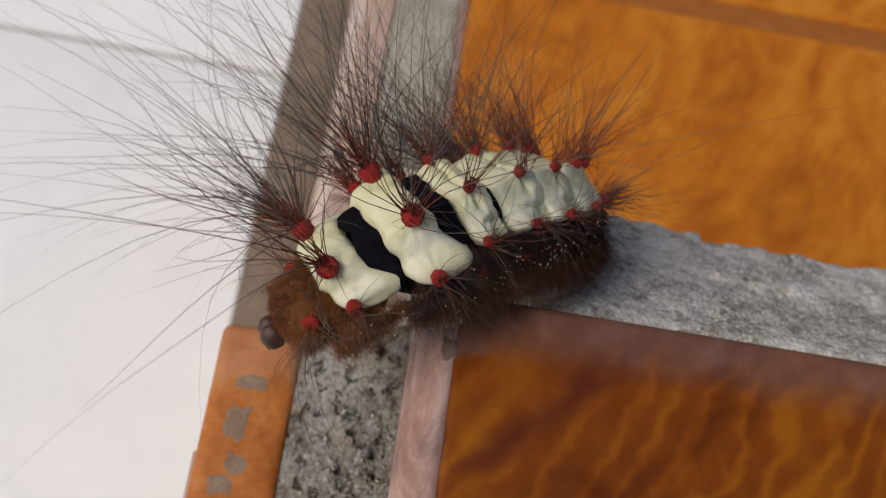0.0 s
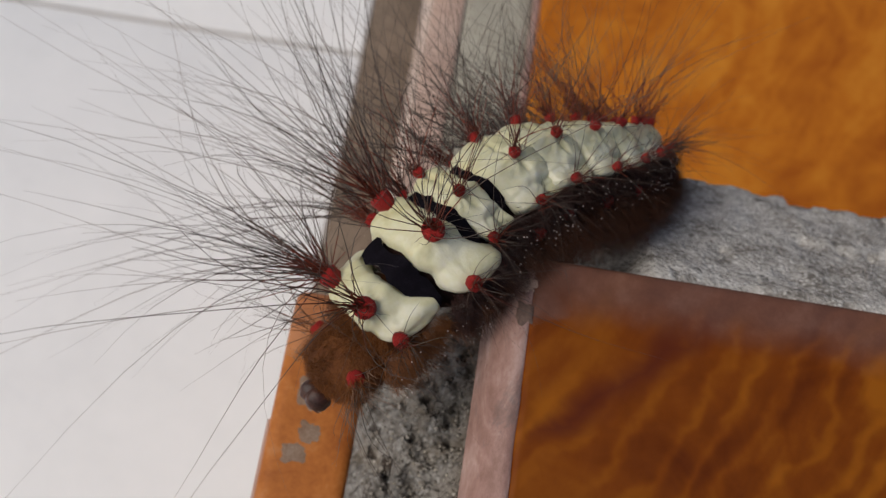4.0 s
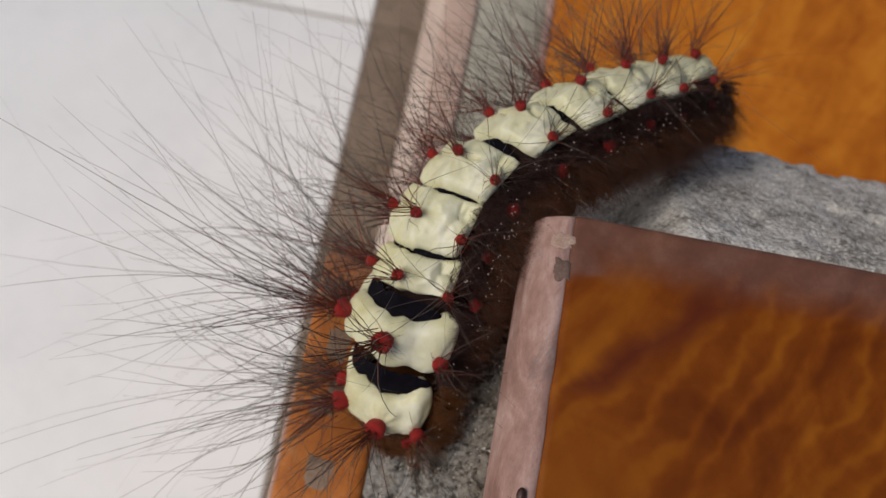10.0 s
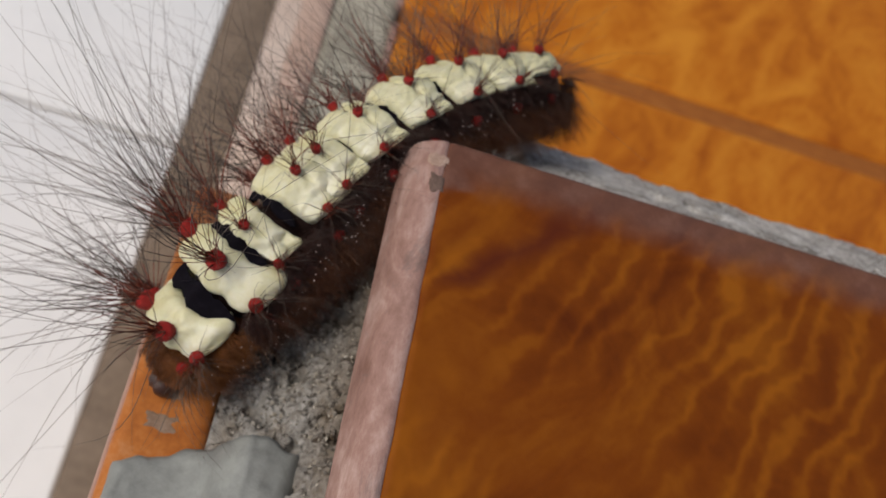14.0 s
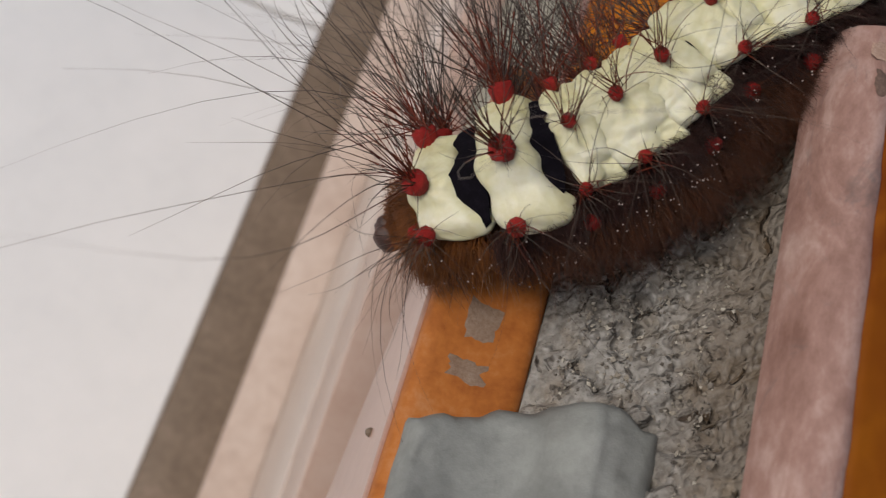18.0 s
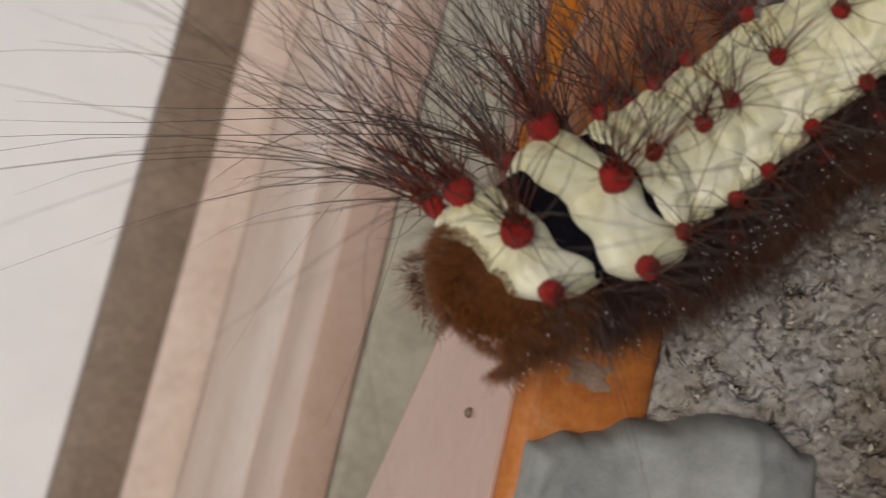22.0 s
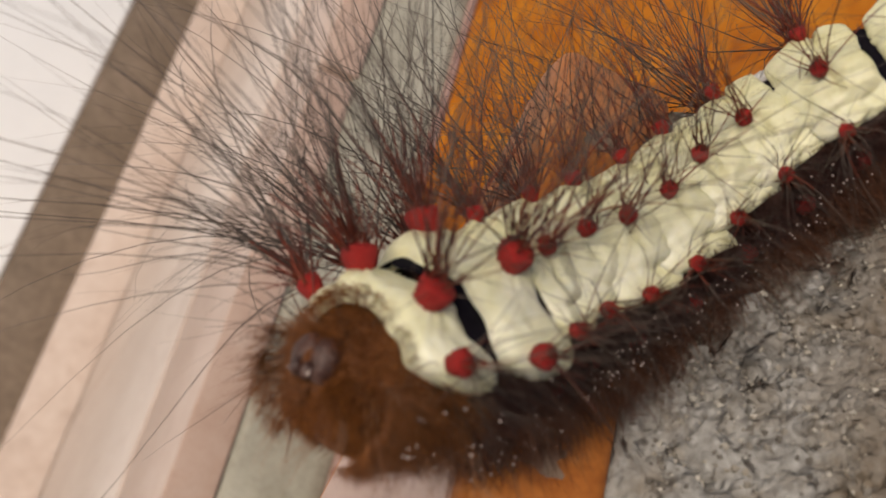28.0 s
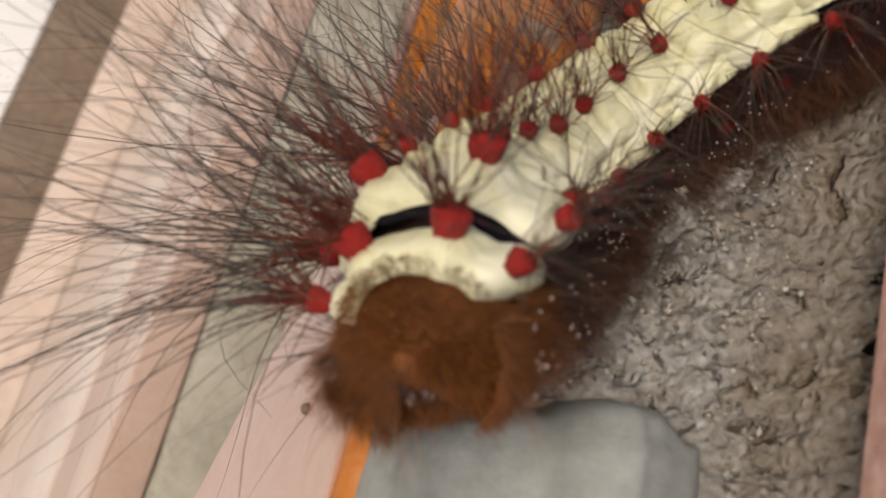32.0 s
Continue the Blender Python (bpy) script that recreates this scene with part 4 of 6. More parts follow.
def ball(x, y, z, rx, ry, rz, rough=0.0, seed=0.0, level=3):
    bm = bmesh.new()
    bmesh.ops.create_icosphere(bm, subdivisions=level, radius=1.0)
    for v in bm.verts:
        k = 1 + rough * noise.noise(v.co * 2.5 + Vector((seed, 0, 0)))
        v.co = Vector((x + v.co.x * rx * k, y + v.co.y * ry * k, z + v.co.z * rz * k)) * MM
    return bm


HOOD_BACK = 0.5


def head_part(parent):
    """The small rusty hood behind the head, with the dark face at its front."""
    bm = ring_bm(4.0, 3.7, 0.95, 40.0, 0.42)
    for v in bm.verts:
        v.co.x -= HOOD_BACK * MM
    hood = part("head", bm, M_HOOD, parent, "rusty brown velvety hood and head")
    back = Vector((HOOD_BACK, 0, 0))
    for sign in (-1, 1):
        part("face_half", ball(3.75, sign * 0.58, -0.2, 1.25, 1.05, 1.4, 0.12, sign), M_FACE, hood, "dark glossy half of the face")
        part("jaw", ball(4.7, sign * 0.40, -1.3, 0.42, 0.36, 0.5, 0.2, 5 + sign, 2), M_FACE, hood)
        part("palp", ball(4.8, sign * 0.66, -1.4, 0.10, 0.09, 0.28, 0.1, 8, 2), M_SPECK, hood, "tiny pale mouth feeler")
        side = polar(4.5, sign * 66, -0.8)
        part("side_wart", wart_bm(side, 0.85, 60 + sign), M_WART, hood)
        items = tuft(side, polar(1.0, sign * 70), 26, 7, 17, 0.40, (-0.1, sign * 0.05, -0.45), 0.046, 0.25, 0.5)
        hair_part("hair_tuft", items, (M_HAIR, M_FUR_RUST), hood, "long drooping rusty bristles", 9)
        fur = fur_items(4.7, 2.3, sign * 2, sign * 160, 1900, 0.35, 1.0, 0.026, -0.1)
        for _ in range(900):
            x, a = rng.uniform(1.6, 3.2), sign * rng.uniform(0, 180)
            rad = 4.1 * math.sqrt(1 - (x / 3.7) ** 3.2) * (1.0 - 0.42 * (x / 3.7) ** 1.4)
            if rad > 1.5:
                fur.append((polar(rad, a, x), polar(0.9, a, 0.5) + Vector((0, rng.gauss(0, 0.25), rng.gauss(0, 0.25))), rng.uniform(0.25, 0.6), Vector((0.1, 0, -0.2)), 0.026, 0.0))
        fur = [(p - back, *rest) for p, *rest in fur]
        hair_part("hood_fur", fur, (M_FUR_RUST,), hood, "short rusty fur", 4, 3)
        wisps = fur_items(4.7, 3.4, sign * 50, sign * 150, 90, 1.6, 4.0, 0.024, -0.2)
        wisps = [(p - back, *rest) for p, *rest in wisps]
        hair_part("hood_fluff", wisps, (M_FRINGE,), hood, "thin pale wisps on the hood", 5, 3)
    part("face_front", ball(4.55, 0, -0.6, 0.45, 0.36, 0.65, 0.1, 3, 2), M_HOOD, hood, "paler wedge of the face")
    return hood


caterpillar = tagged(new("caterpillar"), "hairy caterpillar with cream back, red warts and black bands", "caterpillar")
HEAD = head_part(caterpillar)
SEGMENTS = [body_segment(i, caterpillar) for i in range(10)]
BANDS = []
for i in range(9):
    r = (R_SEG[i] + R_SEG[i + 1]) / 2
    # first two are real black bands; the rest paint shade into the creases
    wide, lift, span = ((1.3, -1.35, 76) if i < 2 else (0.7, -1.6, 34) if i == 7 else (0.7, -1.6, 62))
    BANDS.append(part("black_band" if i < 2 else "crease_shade", band_bm(r + lift, wide, span, 4.0 + i), M_BLACK, caterpillar, "velvet black cross band" if i < 2 else "black strip as shade in the crease between plates"))


# ---- a small ant on the tile ----
def ant_thing():
    ant = tagged(new("ant"), "tiny dark ant walking along the worn tile edge", "ant")
    for name, x, rx, ry, rz in (("abdomen", -1.0, 0.75, 0.45, 0.42), ("thorax", 0.1, 0.55, 0.28, 0.28), ("head", 1.0, 0.42, 0.36, 0.3)):
        bm = bmesh.new()
        bmesh.ops.create_icosphere(bm, subdivisions=2, radius=1.0)
        for v in bm.verts:
            v.co = Vector((x + v.co.x * rx, v.co.y * ry, 0.55 + v.co.z * rz)) * MM
        part(name, bm, M_FACE, ant)
    for sign in (-1, 1):
        for x in (-0.3, 0.1, 0.5):
            hair_part("leg", [(Vector((x, sign * 0.2, 0.5)), Vector(((x - 0.1) * 1.3, sign, 0.35)), 1.0, Vector((0, sign * 0.1, -0.85)), 0.07, 0.0)], (M_FACE,), ant, "", 5, 4)
    return ant


ANT = ant_thing()


# ---- what moves ----
def motions():
    def glide(rows):
        return [(t, pose(x * MM, y * MM, z * MM, a, b, c)) for t, x, y, z, a, b, c in rows]

    rows = {}

    def crawl(body, table):
        rows[body] = glide(table)
        walk(body, rows[body])

    crawl(HEAD, [
        (0, -14.63, -6.22, 4.03, 28.6, 23.3, -144.5),
        (0.5, -18.33, -4.57, 3.15, 29.1, 21.6, -148.3),
        (1, -18.36, -2.24, 2.26, 28.4, 20.9, -152.8),
        (1.5, -20.79, -2.03, 2.55, 25.6, 15.8, -158.5),
        (2, -19.55, 0.44, 4.54, 22.6, 11.1, -162.5),
        (2.5, -17.73, 0.94, 6.27, 20.3, 8.5, -161.3),
        (3, -18.28, -4.85, 4.29, 21.3, 11.4, -150.1),
        (3.5, -17.30, -10.66, 1.33, 24.4, 16.0, -137.9),
        (4.5, -16.05, -14.82, -7.24, 34.6, 28.0, -118.5),
        (5.5, -13.20, -16.69, -15.08, 45.2, 40.0, -102.6),
        (6, -12.73, -16.61, -17.53, 48.7, 45.1, -98.4),
        (6.5, -13.34, -16.28, -18.90, 51.5, 49.3, -96.2),
        (7, -13.49, -16.03, -19.64, 52.5, 52.5, -95.1),
        (7.5, -14.03, -16.14, -19.88, 51.9, 54.5, -93.5),
        (8, -13.81, -17.07, -19.99, 50.7, 55.5, -91.7),
        (8.5, -13.48, -17.70, -19.90, 49.8, 55.4, -89.9),
        (9, -13.63, -18.26, -19.78, 49.7, 54.4, -88.0),
        (9.5, -13.38, -18.29, -19.52, 49.3, 52.8, -86.7),
        (10, -12.92, -19.13, -19.50, 48.7, 51.0, -85.7),
        (10.5, -13.05, -19.95, -19.59, 48.6, 49.0, -85.8),
        (11, -13.16, -20.99, -19.43, 47.9, 46.9, -86.4),
        (11.5, -13.07, -21.62, -18.78, 46.4, 44.6, -87.6),
        (12, -13.18, -22.72, -18.30, 44.9, 42.9, -89.1),
        (12.5, -13.60, -24.28, -18.14, 43.5, 42.0, -91.7),
        (13, -15.21, -24.71, -18.50, 41.9, 42.0, -97.8),
        (13.5, -17.88, -24.52, -19.32, 40.0, 42.7, -106.6),
        (14.5, -23.10, -21.79, -20.82, 35.4, 44.5, -128.0),
        (15.5, -26.27, -16.69, -21.69, 28.7, 45.8, -148.3),
        (16, -26.92, -16.23, -22.19, 24.5, 46.4, -155.3),
        (16.5, -27.14, -16.69, -22.77, 22.9, 46.2, -158.4),
        (17, -27.33, -17.59, -22.97, 22.8, 45.7, -158.9),
        (17.5, -27.64, -18.35, -22.87, 24.0, 44.8, -157.4),
        (18, -28.12, -18.75, -22.49, 26.2, 43.6, -154.6),
        (18.5, -28.52, -19.28, -21.87, 28.5, 41.8, -150.5),
        (19, -29.03, -20.88, -21.25, 30.3, 39.2, -146.2),
        (19.5, -28.96, -22.51, -19.38, 31.4, 34.6, -142.8),
        (20, -25.92, -22.16, -16.16, 31.3, 28.5, -142.0),
        (20.5, -29.21, -24.65, -14.64, 33.8, 19.2, -138.0),
        (21, -27.94, -26.55, -14.46, 35.7, 9.6, -136.0),
        (21.5, -26.38, -24.51, -17.15, 42.7, -11.7, -144.7),
        (22, -27.73, -25.36, -20.90, 57.1, -28.2, -160.5),
        (22.5, -28.07, -26.29, -24.48, 68.9, -33.8, -164.8),
        (23, -28.81, -25.95, -25.37, 72.7, -34.2, -167.4),
        (23.5, -33.72, -28.92, -24.51, 73.1, -30.1, -172.6),
        (24, -32.11, -25.97, -27.03, 75.2, -29.6, -177.9),
        (24.5, -38.25, -28.10, -25.89, 72.1, -26.4, 175.4),
        (25, -35.06, -25.35, -25.63, 71.6, -27.8, 166.3),
        (25.5, -39.30, -25.74, -22.50, 66.1, -25.4, 170.9),
        (26.5, -33.68, -26.99, -21.30, 64.1, -31.7, 172.5),
        (27.5, -32.81, -29.46, -20.81, 69.5, -39.4, 172.9),
        (28, -34.14, -31.35, -21.77, 73.9, -39.3, 178.3),
        (28.5, -37.19, -35.94, -20.84, 78.9, -36.2, -176.8),
        (29, -31.32, -33.47, -22.33, 84.6, -35.3, -170.9),
        (29.5, -30.56, -33.54, -23.19, 90.5, -35.4, -164.1),
        (30, -30.15, -35.32, -23.24, 92.7, -35.1, -158.8),
        (30.5, -28.32, -33.81, -21.91, 93.2, -35.6, -155.4),
        (31, -26.99, -36.65, -20.61, 94.3, -40.1, -152.2),
        (31.5, -25.72, -33.25, -17.86, 87.6, -40.3, -145.1),
        (32, -24.34, -33.30, -16.33, 82.3, -41.8, -138.2),
    ])
    crawl(SEGMENTS[0], [
        (0, -11.43, -3.77, 6.01, 27.6, 17.7, -137.1),
        (0.5, -13.83, -1.67, 5.26, 30.7, 18.7, -148.7),
        (1, -14.92, -0.37, 4.28, 30.6, 19.9, -156.7),
        (1.5, -15.71, -0.37, 4.07, 26.1, 15.4, -162.0),
        (2, -14.27, 1.49, 5.31, 24.0, 7.3, -165.0),
        (2.5, -13.04, 2.30, 6.85, 20.5, 0.8, -161.6),
        (3, -13.52, -2.16, 5.16, 19.5, 5.4, -148.9),
        (3.5, -13.14, -6.56, 2.80, 23.9, 11.0, -130.2),
        (4.5, -14.03, -10.55, -4.84, 37.2, 25.5, -114.7),
        (5.5, -13.12, -14.12, -12.90, 52.7, 39.5, -90.4),
        (6, -12.65, -14.15, -14.94, 54.0, 46.0, -89.7),
        (6.5, -13.28, -14.03, -16.08, 56.1, 51.3, -92.5),
        (7, -13.25, -13.95, -16.64, 55.8, 55.2, -95.5),
        (7.5, -13.91, -14.11, -16.75, 52.0, 57.1, -95.0),
        (8, -13.75, -15.18, -16.89, 50.5, 57.7, -91.6),
        (8.5, -13.47, -15.72, -16.81, 49.4, 56.7, -88.8),
        (9, -13.76, -16.28, -16.76, 50.4, 55.5, -86.9),
        (9.5, -13.54, -15.98, -16.51, 50.1, 52.5, -85.8),
        (10, -13.20, -16.86, -16.59, 49.7, 50.9, -81.3),
        (10.5, -13.29, -17.55, -16.82, 50.6, 48.7, -83.8),
        (11, -13.41, -18.55, -16.80, 50.1, 46.2, -84.4),
        (11.5, -13.22, -18.87, -16.23, 47.4, 42.4, -85.9),
        (12, -13.37, -19.86, -15.88, 46.0, 39.8, -85.3),
        (12.5, -13.96, -21.56, -15.89, 46.8, 37.5, -80.6),
        (13, -15.12, -21.95, -16.23, 44.3, 38.9, -90.1),
        (13.5, -17.27, -21.96, -17.01, 40.9, 40.9, -102.8),
        (14.5, -21.49, -19.82, -18.38, 35.9, 42.8, -129.3),
        (15.5, -23.84, -15.46, -19.02, 26.2, 43.8, -158.3),
        (16, -24.56, -15.65, -19.58, 16.4, 46.2, -167.5),
        (16.5, -24.90, -16.13, -20.34, 18.7, 46.3, -165.5),
        (17, -25.16, -17.03, -20.67, 19.8, 45.5, -163.4),
        (17.5, -25.57, -17.71, -20.70, 22.1, 44.7, -160.5),
        (18, -26.17, -18.02, -20.44, 25.0, 43.9, -158.0),
        (18.5, -26.67, -18.29, -19.87, 28.5, 42.9, -152.7),
        (19, -27.59, -19.82, -19.43, 31.5, 43.2, -144.4),
        (19.5, -28.22, -21.55, -18.20, 34.4, 37.3, -136.0),
        (20, -27.86, -21.82, -15.68, 35.0, 29.6, -136.2),
        (20.5, -27.85, -23.03, -13.66, 32.8, 18.6, -137.1),
        (21, -27.90, -26.32, -13.13, 30.1, 8.0, -128.9),
        (21.5, -29.84, -26.80, -15.86, 39.7, -0.5, -132.4),
        (22, -30.39, -26.10, -19.03, 49.7, -7.2, -137.0),
        (22.5, -29.24, -25.88, -22.31, 61.8, -12.4, -144.7),
        (23, -29.73, -25.87, -23.75, 59.5, -13.7, -142.7),
        (23.5, -29.43, -24.55, -25.10, 61.2, -8.3, -145.8),
        (24, -31.71, -25.26, -26.00, 65.6, -2.4, -151.2),
        (24.5, -33.15, -24.80, -26.28, 62.0, -1.1, -154.9),
        (25, -34.81, -24.34, -24.35, 58.8, -5.8, -164.7),
        (25.5, -34.28, -23.20, -22.32, 58.0, -4.2, -170.0),
        (26.5, -35.90, -26.64, -19.84, 50.8, -11.6, -159.1),
        (27.5, -34.12, -29.04, -19.34, 44.1, -19.7, -153.2),
        (28, -33.90, -30.70, -20.66, 50.1, -20.9, -148.8),
        (28.5, -33.02, -31.15, -22.72, 61.1, -16.5, -143.7),
        (29, -32.62, -31.87, -21.30, 64.8, -21.0, -135.6),
        (29.5, -32.17, -32.09, -22.16, 73.7, -17.3, -131.4),
        (30, -31.84, -33.78, -22.25, 76.0, -17.9, -125.3),
        (30.5, -29.72, -33.88, -21.01, 75.6, -20.1, -121.2),
        (31, -28.91, -35.06, -19.81, 72.1, -22.2, -119.0),
        (31.5, -27.25, -33.87, -16.38, 71.3, -28.4, -121.2),
        (32, -25.98, -33.10, -14.27, 70.5, -31.4, -125.5),
    ])
    crawl(SEGMENTS[1], [
        (0, -6.31, 0.89, 7.51, 25.3, 7.8, -136.5),
        (0.5, -7.75, 1.54, 6.56, 28.8, 8.1, -149.0),
        (1, -8.76, 2.09, 5.75, 29.5, 8.6, -156.7),
        (1.5, -8.94, 1.88, 5.05, 25.5, 5.3, -160.3),
        (2, -7.66, 3.15, 5.30, 23.0, -1.1, -159.2),
        (2.5, -6.81, 3.74, 5.98, 19.9, -5.0, -153.7),
        (3, -7.46, 1.07, 4.66, 19.3, -3.1, -145.0),
        (3.5, -8.32, -0.86, 3.23, 24.3, 0.8, -131.0),
        (4.5, -11.25, -4.35, -2.41, 38.2, 17.1, -115.3),
        (5.5, -13.28, -7.68, -8.36, 56.6, 33.0, -95.8),
        (6, -12.91, -8.29, -9.71, 55.3, 39.5, -96.1),
        (6.5, -12.77, -8.70, -10.32, 55.6, 45.8, -103.1),
        (7, -12.55, -8.83, -10.46, 53.8, 50.0, -105.2),
        (7.5, -13.03, -9.15, -10.46, 47.7, 49.4, -108.0),
        (8, -13.25, -10.00, -10.68, 46.5, 47.4, -102.3),
        (8.5, -13.15, -10.39, -10.76, 45.6, 45.4, -99.8),
        (9, -13.45, -10.62, -10.78, 45.4, 43.3, -98.2),
        (9.5, -13.12, -10.11, -10.72, 44.9, 40.9, -98.4),
        (10, -13.26, -10.81, -10.95, 47.0, 40.8, -94.4),
        (10.5, -13.23, -11.37, -11.49, 47.6, 37.5, -94.9),
        (11, -13.46, -12.10, -11.83, 48.6, 33.9, -92.5),
        (11.5, -13.36, -12.37, -11.76, 46.9, 29.8, -91.8),
        (12, -13.80, -13.31, -11.85, 45.1, 27.2, -91.1),
        (12.5, -14.19, -14.86, -11.97, 45.9, 27.6, -91.4),
        (13, -14.35, -15.08, -12.22, 41.1, 27.8, -104.6),
        (13.5, -15.67, -15.87, -12.83, 38.3, 31.2, -111.9),
        (14.5, -17.86, -15.58, -13.93, 36.1, 36.2, -131.3),
        (15.5, -19.10, -14.38, -14.27, 21.1, 42.3, -165.3),
        (16, -19.31, -13.91, -14.31, 21.6, 43.1, -162.6),
        (16.5, -19.62, -14.57, -15.15, 21.8, 42.1, -161.3),
        (17, -20.14, -15.19, -15.61, 24.5, 41.4, -156.2),
        (17.5, -20.69, -15.53, -15.68, 27.1, 40.4, -152.8),
        (18, -21.47, -15.75, -15.56, 28.7, 39.5, -152.4),
        (18.5, -22.23, -15.82, -15.13, 30.7, 38.5, -151.4),
        (19, -23.08, -16.92, -14.67, 31.2, 39.0, -150.1),
        (19.5, -23.94, -17.62, -14.24, 33.7, 31.0, -141.3),
        (20, -23.91, -18.08, -13.07, 34.1, 22.1, -138.6),
        (20.5, -23.82, -18.88, -12.27, 33.3, 12.4, -133.8),
        (21, -23.91, -21.29, -12.69, 29.1, 4.8, -127.5),
        (21.5, -24.89, -21.29, -15.95, 39.1, -0.4, -132.1),
        (22, -25.11, -21.07, -19.46, 49.2, -2.1, -136.6),
        (22.5, -24.27, -21.27, -22.85, 60.7, -0.6, -141.3),
        (23, -24.26, -21.37, -24.16, 59.3, 0.9, -143.5),
        (23.5, -24.40, -20.67, -24.59, 58.5, 3.6, -145.7),
        (24, -26.36, -20.91, -25.28, 63.9, 10.2, -147.3),
        (24.5, -27.24, -21.47, -24.82, 60.1, 12.7, -154.5),
        (25, -27.72, -21.93, -23.50, 57.0, 10.1, -163.0),
        (25.5, -27.97, -22.18, -21.86, 52.5, 6.3, -166.4),
        (26.5, -29.46, -23.93, -20.84, 49.2, -7.5, -156.0),
        (27.5, -28.72, -25.44, -21.13, 46.5, -11.5, -148.5),
        (28, -28.96, -25.95, -22.40, 48.9, -11.3, -140.0),
        (28.5, -28.85, -26.52, -23.58, 59.2, -7.3, -138.7),
        (29, -29.10, -26.09, -22.98, 60.7, -11.3, -129.7),
        (29.5, -29.47, -26.12, -23.78, 67.0, -10.4, -125.4),
        (30, -29.27, -27.23, -23.53, 71.1, -8.6, -119.8),
        (30.5, -27.97, -27.29, -22.60, 72.3, -11.1, -116.6),
        (31, -27.40, -28.15, -21.82, 69.0, -14.9, -115.8),
        (31.5, -25.87, -27.97, -19.38, 64.8, -24.7, -113.5),
        (32, -24.41, -27.39, -17.52, 63.2, -27.5, -116.1),
    ])
